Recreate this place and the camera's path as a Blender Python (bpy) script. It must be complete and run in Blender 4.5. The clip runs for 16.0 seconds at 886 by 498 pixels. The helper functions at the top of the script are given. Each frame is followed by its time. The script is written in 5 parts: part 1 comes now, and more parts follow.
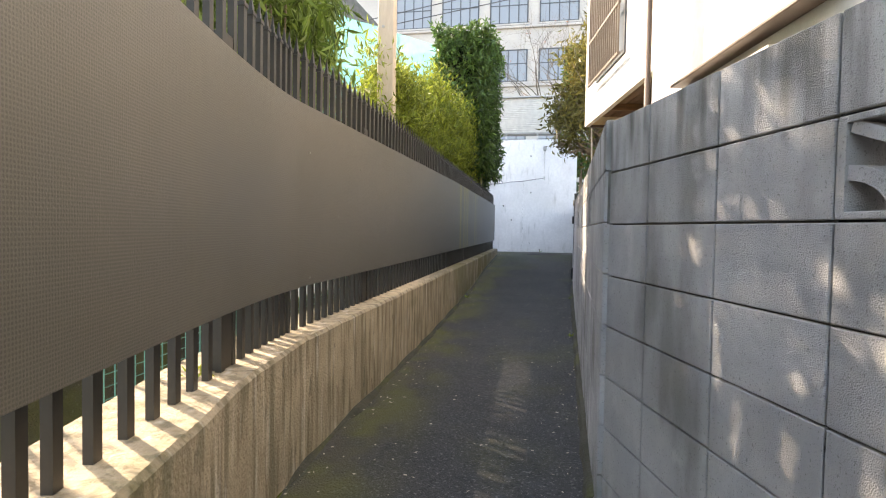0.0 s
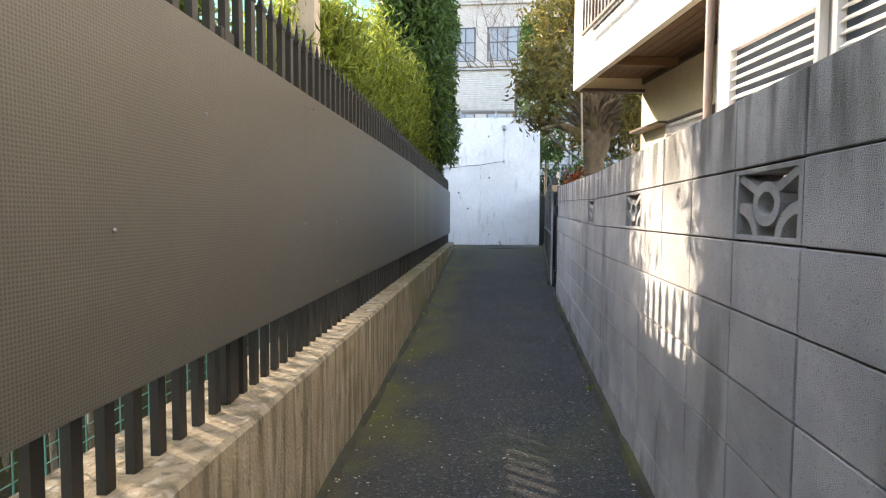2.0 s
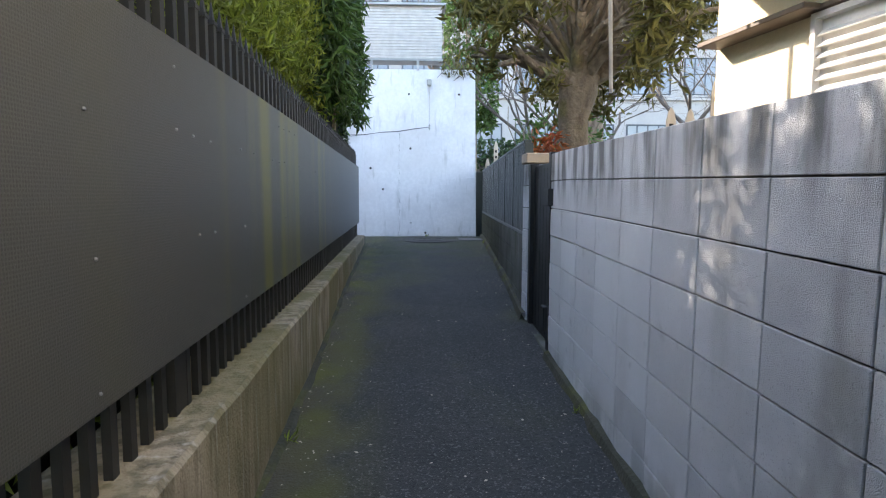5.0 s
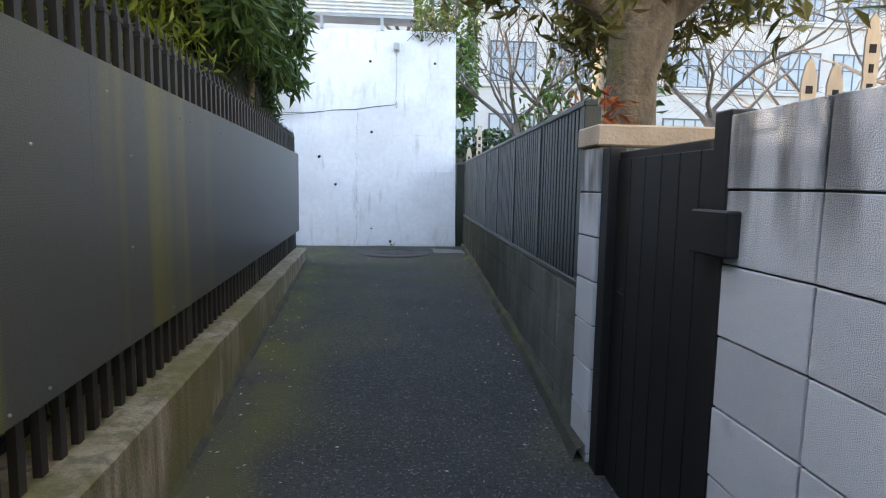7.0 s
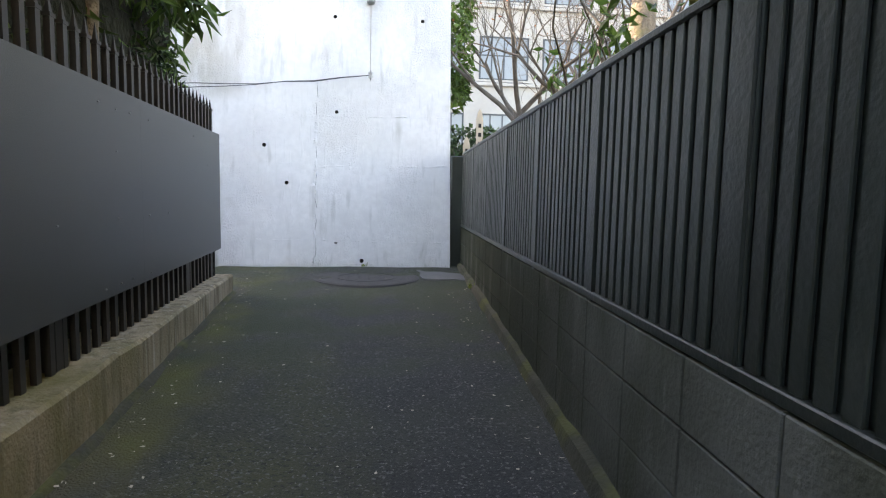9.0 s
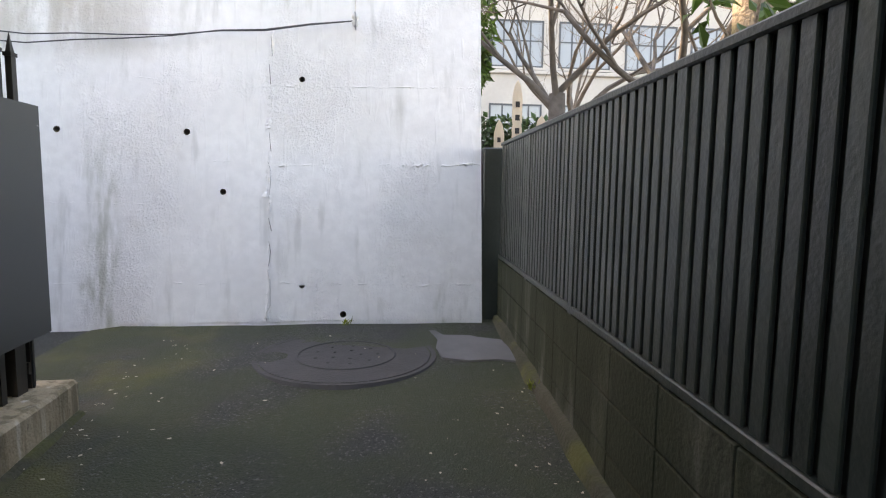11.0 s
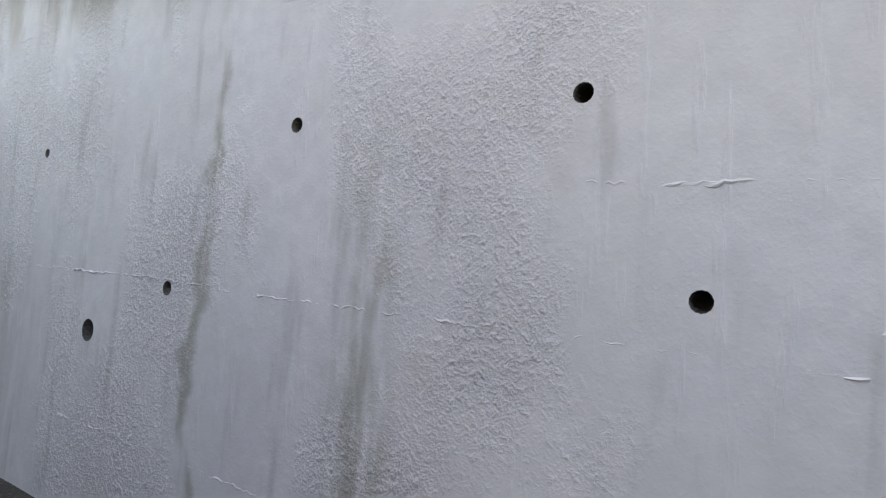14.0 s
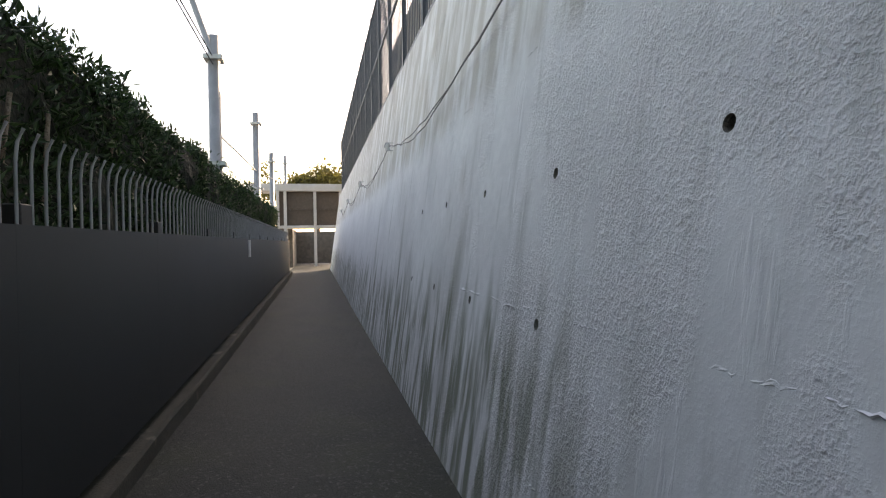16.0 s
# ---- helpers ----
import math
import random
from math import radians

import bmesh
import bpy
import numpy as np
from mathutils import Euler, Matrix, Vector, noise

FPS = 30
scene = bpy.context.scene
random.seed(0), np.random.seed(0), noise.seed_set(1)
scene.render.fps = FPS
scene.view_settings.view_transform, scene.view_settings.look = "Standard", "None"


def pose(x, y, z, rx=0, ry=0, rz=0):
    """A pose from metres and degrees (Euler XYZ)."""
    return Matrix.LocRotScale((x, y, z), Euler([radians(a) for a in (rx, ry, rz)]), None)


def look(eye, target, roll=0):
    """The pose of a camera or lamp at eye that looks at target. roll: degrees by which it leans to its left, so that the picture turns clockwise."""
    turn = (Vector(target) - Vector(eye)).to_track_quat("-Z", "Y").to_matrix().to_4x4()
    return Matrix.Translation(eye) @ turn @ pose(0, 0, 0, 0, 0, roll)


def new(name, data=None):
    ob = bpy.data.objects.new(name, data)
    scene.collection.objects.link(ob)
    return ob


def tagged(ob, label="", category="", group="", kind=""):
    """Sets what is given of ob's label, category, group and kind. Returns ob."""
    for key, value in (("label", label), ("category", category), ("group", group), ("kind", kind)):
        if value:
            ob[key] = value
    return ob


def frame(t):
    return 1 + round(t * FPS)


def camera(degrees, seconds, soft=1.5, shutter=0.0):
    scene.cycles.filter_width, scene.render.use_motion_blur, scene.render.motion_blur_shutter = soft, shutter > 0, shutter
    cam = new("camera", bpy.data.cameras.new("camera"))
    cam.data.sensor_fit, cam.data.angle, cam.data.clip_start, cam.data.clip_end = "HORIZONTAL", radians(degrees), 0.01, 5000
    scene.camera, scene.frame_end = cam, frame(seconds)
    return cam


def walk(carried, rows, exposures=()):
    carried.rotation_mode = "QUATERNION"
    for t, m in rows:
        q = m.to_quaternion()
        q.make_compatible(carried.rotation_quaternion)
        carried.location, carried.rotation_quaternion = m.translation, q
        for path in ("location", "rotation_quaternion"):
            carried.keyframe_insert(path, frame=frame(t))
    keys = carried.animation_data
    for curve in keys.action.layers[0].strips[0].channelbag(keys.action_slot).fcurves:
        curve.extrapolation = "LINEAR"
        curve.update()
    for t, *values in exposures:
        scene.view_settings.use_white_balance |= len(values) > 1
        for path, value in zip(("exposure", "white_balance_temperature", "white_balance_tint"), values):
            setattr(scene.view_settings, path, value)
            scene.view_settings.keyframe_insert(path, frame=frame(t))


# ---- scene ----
cam = camera(75.3, 16.0, soft=1.15)
PATH = [
    (0, (0.109, 0.141, 1.131), (-0.306, 2.096, 1.06), 1.0),
    (0.5, (0.034, 0.563, 1.179), (-0.35, 2.523, 1.081), 0.6),
    (1, (-0.058, 1.07, 1.226), (-0.407, 3.037, 1.128), 0.0),
    (1.5, (-0.229, 1.658, 1.227), (-0.515, 3.635, 1.127), 0.3),
    (2, (-0.368, 2.209, 1.226), (-0.599, 4.192, 1.112), 0.4),
    (2.5, (-0.454, 2.759, 1.197), (-0.6, 4.75, 1.078), 0.4),
    (3, (-0.499, 3.327, 1.207), (-0.586, 5.32, 1.067), 0.3),
    (3.5, (-0.539, 3.92, 1.239), (-0.583, 5.914, 1.088), 0.3),
    (4, (-0.586, 4.508, 1.266), (-0.592, 6.501, 1.099), 0.2),
    (6.5, (-0.666, 7.857, 1.408), (-0.517, 9.84, 1.2), 0.8),
    (7, (-0.614, 8.473, 1.418), (-0.436, 10.454, 1.203), 1.0),
    (7.5, (-0.584, 9.087, 1.398), (-0.374, 11.065, 1.184), 1.0),
    (8, (-0.605, 9.673, 1.373), (-0.391, 11.65, 1.16), 1.2),
    (8.5, (-0.54, 10.266, 1.34), (-0.31, 12.244, 1.148), 1.2),
    (11, (-0.35, 13.382, 1.484), (-0.141, 15.359, 1.271), 0.8),
    (11.5, (-0.334, 13.964, 1.58), (-0.195, 15.945, 1.344), 0.8),
    (12, (-0.436, 14.552, 1.599), (-0.385, 16.541, 1.397), 0.6),
    (12.5, (-0.521, 15.164, 1.646), (-0.622, 17.152, 1.451), 0.4),
    (13, (-0.691, 15.72, 1.622), (-1.046, 17.68, 1.444), 0.4),
    (13.5, (-0.96, 16.184, 1.63), (-1.624, 18.061, 1.445), 0.0),
    (14, (-1.337, 16.566, 1.589), (-2.418, 18.244, 1.474), 0.4),
    (14.5, (-1.832, 16.785, 1.627), (-3.305, 18.135, 1.543), -0.3),
    (15, (-2.366, 16.921, 1.622), (-4.139, 17.844, 1.555), -0.8),
    (15.5, (-2.812, 16.969, 1.621), (-4.708, 17.603, 1.547), -1.3),
    (16, (-3.213, 16.944, 1.62), (-5.166, 17.374, 1.592), -0.9),
]
walk(cam, [(t, look(eye, target, roll)) for t, eye, target, roll in PATH],
     exposures=((0.0, 3.0, 8200, 18), (2.5, 3.0, 7500, 16), (4.0, 2.95, 6800, 15), (8.5, 3.2, 8100, 17), (11.0, 3.1, 9300, 22), (12.5, 2.9, 9100, 23), (14.0, 2.4, 9300, 23), (16.0, 1.75, 9000, 21)))

# ---------------------------------------------------------------- world, sun
SUN_E, SUN_A = radians(30.5), radians(30)
TO_SUN = Vector((-math.cos(SUN_A) * math.cos(SUN_E), math.sin(SUN_A) * math.cos(SUN_E), math.sin(SUN_E)))
world = bpy.data.worlds.new("sky")
scene.world = world
world.use_nodes = True
_n = world.node_tree.nodes
_n.clear()
_sky = _n.new("ShaderNodeTexSky")
_sky.sky_type, _sky.sun_disc = "NISHITA", False
_sky.sun_elevation, _sky.sun_rotation = SUN_E, math.atan2(TO_SUN.x, TO_SUN.y)
_sky.air_density, _sky.dust_density, _sky.ozone_density = 1.1, 1.4, 1.0
_bg = _n.new("ShaderNodeBackground")
_bg.inputs["Strength"].default_value = 0.15
_out = _n.new("ShaderNodeOutputWorld")
world.node_tree.links.new(_sky.outputs[0], _bg.inputs[0])
world.node_tree.links.new(_bg.outputs[0], _out.inputs[0])
_sun = bpy.data.lights.new("sun", "SUN")
_sun.energy, _sun.angle, _sun.color = 2.15, radians(0.6), (1.0, 0.92, 0.80)
new("sun", _sun).matrix_world = look(TO_SUN * 50, (0, 0, 0))

# ---------------------------------------------------------------- materials
def mat(name, c1, c2=None, rough=0.8, metal=0.0, scale=8.0, bump=0.0, bump_scale=60.0, stretch=(1, 1, 1),
        stains=(), island=0.0, per_object=0.0, gloss=None, trans=0.0, patchy=False, perforated=False, shift=0.0, zones=()):
    """A surface of two mixed tones in a noise, with fine relief; stains: (colour, scale, stretch, low, high, strength)."""
    m = bpy.data.materials.new(name)
    m.use_nodes = True
    nt = m.node_tree
    N, L = nt.nodes, nt.links
    b = N["Principled BSDF"]
    b.inputs["Roughness"].default_value, b.inputs["Metallic"].default_value = rough, metal
    if gloss is not None:
        b.inputs["Specular IOR Level"].default_value = gloss
    co = N.new("ShaderNodeNewGeometry")
    def noise_of(sc, st, detail=5.0):
        mp = N.new("ShaderNodeMapping")
        mp.inputs["Scale"].default_value = st
        mp.inputs["Location"].default_value = (3.3, shift, 1.7)
        L.new(co.outputs["Position"], mp.inputs["Vector"])
        t = N.new("ShaderNodeTexNoise")
        t.inputs["Scale"].default_value, t.inputs["Detail"].default_value = sc, detail
        L.new(mp.outputs[0], t.inputs["Vector"])
        return t.outputs["Fac"]
    def mix(fac, a, c, mode="MIX"):
        x = N.new("ShaderNodeMix")
        x.data_type, x.blend_type = "RGBA", mode
        for sock, v in ((x.inputs[0], fac), (x.inputs[6], a), (x.inputs[7], c)):
            if isinstance(v, tuple):
                sock.default_value = (*v, 1)
            elif isinstance(v, float):
                sock.default_value = v
            else:
                L.new(v, sock)
        return x.outputs[2]
    def ramp(v, lo, hi, top=1.0):
        r = N.new("ShaderNodeMapRange")
        r.interpolation_type = "SMOOTHSTEP"
        r.inputs[1].default_value, r.inputs[2].default_value, r.inputs[4].default_value = lo, hi, top
        L.new(v, r.inputs[0])
        return r.outputs[0]
    col = mix(ramp(noise_of(scale, stretch), 0.3, 0.7), c1, c2 or tuple(v * 0.7 for v in c1))
    col = mix(ramp(noise_of(scale * 9, stretch), 0.25, 0.75, 0.5), col, tuple(v * 0.8 for v in c1))
    for sc_col, sc, st, lo, hi, top in stains:
        col = mix(ramp(noise_of(sc, st, 6.0), lo, hi, top), col, sc_col)
    if perforated or patchy or zones:
        sp = N.new("ShaderNodeSeparateXYZ")
        L.new(co.outputs["Position"], sp.inputs[0])
    def calc(op, a, c=None):
        q = N.new("ShaderNodeMath")
        q.operation = op
        for sock, v in zip(q.inputs, (a, c)):
            if isinstance(v, (int, float)):
                sock.default_value = v
            elif v is not None:
                L.new(v, sock)
        return q.outputs[0]
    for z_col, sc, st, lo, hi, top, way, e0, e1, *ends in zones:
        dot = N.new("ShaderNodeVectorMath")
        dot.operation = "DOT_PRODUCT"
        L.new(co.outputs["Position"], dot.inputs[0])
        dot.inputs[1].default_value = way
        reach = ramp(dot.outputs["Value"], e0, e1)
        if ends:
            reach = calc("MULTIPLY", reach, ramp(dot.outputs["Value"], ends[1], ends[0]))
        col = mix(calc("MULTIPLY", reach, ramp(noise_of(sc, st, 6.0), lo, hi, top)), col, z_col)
    if perforated:
        k = 2 * math.pi / 0.017
        dots = calc("MULTIPLY", calc("SINE", calc("MULTIPLY", sp.outputs[1], k)), calc("SINE", calc("MULTIPLY", sp.outputs[2], k)))
        col = mix(ramp(calc("ABSOLUTE", dots), 0.35, 0.6, 0.65), col, tuple(v * 0.35 for v in c1))
    if patchy:
        # algae running down from the formwork seam of the side lane
        low = calc("MULTIPLY", ramp(calc("ADD", sp.outputs[2], calc("MULTIPLY", noise_of(2.2, (2.2, 1, 0.05), 5.0), 1.6)), 2.25, 1.75), ramp(sp.outputs[0], -3.9, -5.6))
        low = calc("MULTIPLY", low, ramp(noise_of(4.0, (3.0, 3.0, 0.16), 6.0), 0.38, 0.6))
        col = mix(calc("MULTIPLY", low, 0.85), col, (0.17, 0.185, 0.12))
        # two long rain streaks below the tie holes
        high = calc("MULTIPLY", ramp(sp.outputs[2], 2.3, 2.55), ramp(sp.outputs[0], -1.6, -2.6))
        col = mix(calc("MULTIPLY", high, ramp(noise_of(3.0, (2.0, 2.0, 0.4), 6.0), 0.35, 0.62, 0.6)), col, (0.36, 0.32, 0.26))
        for sx, sw, z1 in ((-2.33, 0.15, 2.0), (0.1, 0.05, 1.0), (-3.05, 0.05, 2.6)):
            off = calc("ABSOLUTE", calc("ADD", calc("ADD", sp.outputs[0], -sx), calc("MULTIPLY", calc("ADD", noise_of(3.0, (1, 1, 1.2), 4.0), -0.5), 0.35)))
            run = calc("MULTIPLY", ramp(off, sw, 0.0), ramp(sp.outputs[2], z1, z1 - 0.8))
            col = mix(calc("MULTIPLY", run, ramp(noise_of(9.0, (2, 2, 0.3), 5.0), 0.3, 0.6, 0.75)), col, (0.36, 0.37, 0.30))
    if island or per_object:
        v = co.outputs["Random Per Island"] if island else N.new("ShaderNodeObjectInfo").outputs["Random"]
        r = N.new("ShaderNodeMapRange")
        k = island or per_object
        r.inputs[3].default_value, r.inputs[4].default_value = 1 - k, 1 + k
        L.new(v, r.inputs[0])
        col = mix(1.0, col, r.outputs[0], "MULTIPLY")
    L.new(col, b.inputs["Base Color"])
    if bump:
        bp = N.new("ShaderNodeBump")
        bp.inputs["Strength"].default_value, bp.inputs["Distance"].default_value = 1.0, bump
        h = noise_of(bump_scale, (1, 1, 1), 4.0)
        if patchy:
            # spattered render in patches, with smoother trowelled areas and runs between them
            spatter = calc("ADD", ramp(noise_of(55.0, (1, 1, 0.8), 9.0), 0.42, 0.80), calc("MULTIPLY", ramp(noise_of(140.0, (1, 1, 1), 5.0), 0.4, 0.8), 0.5))
            where = calc("ADD", ramp(noise_of(1.9, (1, 1, 0.6), 5.0), 0.45, 0.6, 0.85), 0.07)
            runs = calc("MULTIPLY", ramp(noise_of(9.0, (2.2, 2.2, 0.12), 5.0), 0.58, 0.72), 0.35)
            h = calc("ADD", calc("MULTIPLY", spatter, where), runs)
        L.new(h, bp.inputs["Height"])
        L.new(bp.outputs[0], b.inputs["Normal"])
    if trans:
        b.inputs["Roughness"].default_value = rough
        tr = N.new("ShaderNodeBsdfTranslucent")
        L.new(col, tr.inputs[0])
        ms = N.new("ShaderNodeMixShader")
        ms.inputs[0].default_value = trans
        L.new(b.outputs[0], ms.inputs[1])
        L.new(tr.outputs[0], ms.inputs[2])
        L.new(ms.outputs[0], N["Material Output"].inputs[0])
    return m

MOSS = (0.075, 0.08, 0.02)
M_ASPHALT = mat("asphalt", (0.034, 0.036, 0.034), (0.050, 0.050, 0.046), 0.8, scale=2.2, bump=0.02, bump_scale=110, zones=(((0.115, 0.115, 0.014), 2.0, (1, 0.6, 1), 0.36, 0.58, 0.85, (1, 0.0475, 0), -0.35, -0.9), ((0.07, 0.06, 0.04), 3.0, (1, 1, 1), 0.35, 0.6, 0.7, (1, 0.0475, 0), -0.55, -0.95), ((0.034, 0.046, 0.018), 2.2, (1, 1, 1), 0.34, 0.60, 0.75, (0, 1, 0), 12.6, 14.8)),
                stains=((MOSS, 1.1, (1, 0.6, 1), 0.52, 0.72, 0.55), ((0.014, 0.015, 0.014), 45, (1, 1, 1), 0.52, 0.66, 0.7), ((0.15, 0.15, 0.135), 62, (1, 1, 1), 0.58, 0.66, 0.75), ((0.24, 0.23, 0.2), 85, (1, 1, 1), 0.66, 0.70, 0.9)))
# asphalt again at a lower tone, which carries the shade of the side lane
M_ASPHALT_SIDE = mat("side_asphalt_shaded", (0.015, 0.020, 0.017), (0.025, 0.029, 0.024), 0.75, scale=2.2, bump=0.02, bump_scale=110,
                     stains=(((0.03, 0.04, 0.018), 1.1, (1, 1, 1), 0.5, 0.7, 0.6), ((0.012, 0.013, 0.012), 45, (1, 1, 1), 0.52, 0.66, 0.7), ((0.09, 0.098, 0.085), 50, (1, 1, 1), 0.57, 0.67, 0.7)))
M_EARTH = mat("pale_earth", (0.30, 0.28, 0.25), (0.2, 0.185, 0.16), 0.95, scale=3, bump=0.01)
M_KERB = mat("old_concrete", (0.37, 0.30, 0.20), (0.25, 0.20, 0.13), 0.9, scale=5, zones=(((0.125, 0.108, 0.028), 2.4, (1, 1, 0.6), 0.30, 0.62, 0.85, (0, 1, 0), 5.5, 9.5, 13.0, 15.5),), bump=0.008, bump_scale=70,
             stains=(((0.13, 0.105, 0.06), 6.0, (3, 3, 0.3), 0.45, 0.64, 0.85), ((0.06, 0.05, 0.03), 13, (2, 2, 0.8), 0.60, 0.72, 0.6), ((0.55, 0.5, 0.42), 7.5, (2.4, 2.4, 0.3), 0.56, 0.74, 0.6),
                     (MOSS, 1.3, (1, 0.4, 1), 0.56, 0.7, 0.6)))
# darker copy of the kerb concrete; the side lane's shade is in its colour
M_KERB_SIDE = mat("shaded_side_kerb", (0.06, 0.055, 0.042), (0.035, 0.034, 0.026), 0.9, scale=4, bump=0.008, bump_scale=70, stains=(((0.2, 0.18, 0.14), 5, (1, 1, 1), 0.58, 0.72, 0.5),))
# besides its stains it darkens along y from 11.4 to 14.5
M_LOW = mat("stained_concrete", (0.16, 0.165, 0.145), (0.09, 0.095, 0.078), 0.9, scale=3, zones=(((0.020, 0.026, 0.014), 3.0, (2, 2, 0.4), 0.2, 0.48, 0.92, (0, 1, 0), 11.4, 14.5),), gloss=0.2, bump=0.006, bump_scale=60,
            stains=(((0.07, 0.075, 0.05), 2.5, (2, 2, 0.4), 0.5, 0.68, 0.7), ((0.33, 0.33, 0.31), 4, (2, 2, 0.4), 0.62, 0.75, 0.5)))
# zones: paler past y 6.4, dark streaks in the top course, darker towards the foot
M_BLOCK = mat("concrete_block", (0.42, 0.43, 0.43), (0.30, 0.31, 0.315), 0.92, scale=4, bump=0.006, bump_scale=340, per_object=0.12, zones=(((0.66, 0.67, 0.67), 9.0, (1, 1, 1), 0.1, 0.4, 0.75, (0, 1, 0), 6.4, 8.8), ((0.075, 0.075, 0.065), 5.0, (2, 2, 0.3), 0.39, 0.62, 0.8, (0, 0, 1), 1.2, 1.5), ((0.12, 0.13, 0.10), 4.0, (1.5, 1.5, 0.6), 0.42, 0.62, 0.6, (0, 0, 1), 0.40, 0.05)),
              stains=(((0.12, 0.12, 0.105), 2.2, (1.6, 1.6, 0.5), 0.55, 0.72, 0.65), ((0.5, 0.5, 0.49), 7, (1, 1, 1), 0.6, 0.75, 0.45), ((0.10, 0.105, 0.10), 170, (1, 1, 1), 0.60, 0.68, 0.55)))
M_MORTAR = mat("mortar", (0.12, 0.12, 0.11), (0.075, 0.075, 0.068), 0.95, scale=9, bump=0.006)
M_CAPSTONE = mat("beige_coping", (0.5, 0.4, 0.29), (0.4, 0.31, 0.22), 0.85, scale=6, bump=0.004)
M_WHITE = mat("white_wall_paint", (0.85, 0.845, 0.84), (0.76, 0.755, 0.75), 0.75, scale=1.7, bump=0.007, bump_scale=150, patchy=True,
              stains=(((0.36, 0.36, 0.32), 1.5, (1.6, 1.6, 0.13), 0.60, 0.76, 0.75), ((0.52, 0.52, 0.50), 6, (2, 2, 0.2), 0.56, 0.75, 0.55),
                      ((0.5, 0.47, 0.42), 2.3, (1, 1, 1), 0.62, 0.78, 0.35)))
# zones: darker along y, yellow streaks, then a bluish reflection put into the colour
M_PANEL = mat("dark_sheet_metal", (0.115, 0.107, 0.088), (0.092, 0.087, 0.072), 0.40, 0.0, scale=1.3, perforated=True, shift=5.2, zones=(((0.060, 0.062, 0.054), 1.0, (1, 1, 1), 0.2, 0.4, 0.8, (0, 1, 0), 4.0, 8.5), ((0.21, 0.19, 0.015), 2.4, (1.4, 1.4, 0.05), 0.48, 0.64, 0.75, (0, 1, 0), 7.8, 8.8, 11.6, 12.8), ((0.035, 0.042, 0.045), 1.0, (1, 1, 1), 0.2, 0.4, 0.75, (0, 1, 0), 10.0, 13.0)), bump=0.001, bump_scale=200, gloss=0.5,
              stains=(((0.14, 0.13, 0.04), 1.1, (1.2, 1.2, 0.07), 0.60, 0.74, 0.4), ((0.12, 0.11, 0.10), 30, (1, 1, 1), 0.68, 0.76, 0.25)))
# sheet metal round the corner, its dimness put into a darker slate tone
M_PANEL_SIDE = mat("shaded_sheet_metal", (0.022, 0.025, 0.027), (0.016, 0.019, 0.02), 0.5, scale=1.5, gloss=0.4)
# near-black tone of the hedge cores, standing in for shade among the leaves
M_HEDGE_SHADE = mat("painted_hedge_shade", (0.018, 0.022, 0.010), (0.010, 0.012, 0.006), 1.0, scale=14, bump=0.03, bump_scale=20)
M_PICKET = mat("dark_painted_steel", (0.012, 0.011, 0.009), (0.020, 0.017, 0.013), 0.5, 0.0, scale=10, per_object=0.2)
M_RIVET = mat("zinc_rivet", (0.36, 0.36, 0.34), (0.25, 0.25, 0.24), 0.4, 0.6)
M_FENCE = mat("dark_green_fence_paint", (0.026, 0.034, 0.029), (0.038, 0.045, 0.040), 0.38, scale=6, per_object=0.25, bump=0.002,
              stains=(((0.055, 0.062, 0.05), 12, (3, 3, 0.3), 0.62, 0.75, 0.5),))
M_GATE = mat("black_gate_steel", (0.006, 0.006, 0.006), (0.010, 0.010, 0.009), 0.5, scale=5)
M_BAR = mat("galvanised_bar", (0.34, 0.34, 0.33), (0.25, 0.25, 0.24), 0.5)
M_RAIL = mat("weathered_rail", (0.10, 0.10, 0.10), (0.06, 0.06, 0.06), 0.6, scale=6)
M_HOUSE = mat("white_stucco", (0.60, 0.585, 0.55), (0.53, 0.515, 0.48), 0.9, scale=2, bump=0.003, bump_scale=120)
M_CREAM = mat("cream_stucco", (0.62, 0.535, 0.37), (0.56, 0.475, 0.32), 0.9, scale=2, bump=0.003, bump_scale=120)
M_WOOD = mat("brown_timber", (0.16, 0.085, 0.04), (0.09, 0.05, 0.025), 0.7, scale=6, stretch=(1, 6, 6))
M_BROWN = mat("brown_trim", (0.10, 0.07, 0.05), (0.07, 0.05, 0.035), 0.5)
M_LOUVRE = mat("white_louvre", (0.72, 0.70, 0.66), (0.6, 0.58, 0.55), 0.5)
M_BLUE = mat("blue_grey_louvre", (0.10, 0.14, 0.20), (0.07, 0.10, 0.15), 0.4)
M_STEEL = mat("galvanised_steel", (0.42, 0.43, 0.42), (0.33, 0.34, 0.33), 0.45, 0.5, scale=4)
M_POLE = mat("pale_timber_pole", (0.55, 0.47, 0.37), (0.42, 0.35, 0.27), 0.8, scale=5, stretch=(2, 2, 0.3))
M_BARK = mat("grey_brown_bark", (0.25, 0.2, 0.14), (0.13, 0.10, 0.07), 0.95, scale=9, bump=0.03, bump_scale=28, stretch=(1.5, 1.5, 0.6),
             stains=(((0.2, 0.19, 0.06), 3, (1, 1, 1), 0.55, 0.72, 0.5),))
M_BARE = mat("pale_bark", (0.13, 0.11, 0.09), (0.07, 0.06, 0.05), 0.95, scale=8, bump=0.01)
M_TEAL = mat("teal_safety_net", (0.16, 0.52, 0.50), (0.25, 0.6, 0.56), 0.8, scale=1.2, trans=0.5)
_tn = M_TEAL.node_tree
_tt = _tn.nodes.new("ShaderNodeBsdfTransparent")
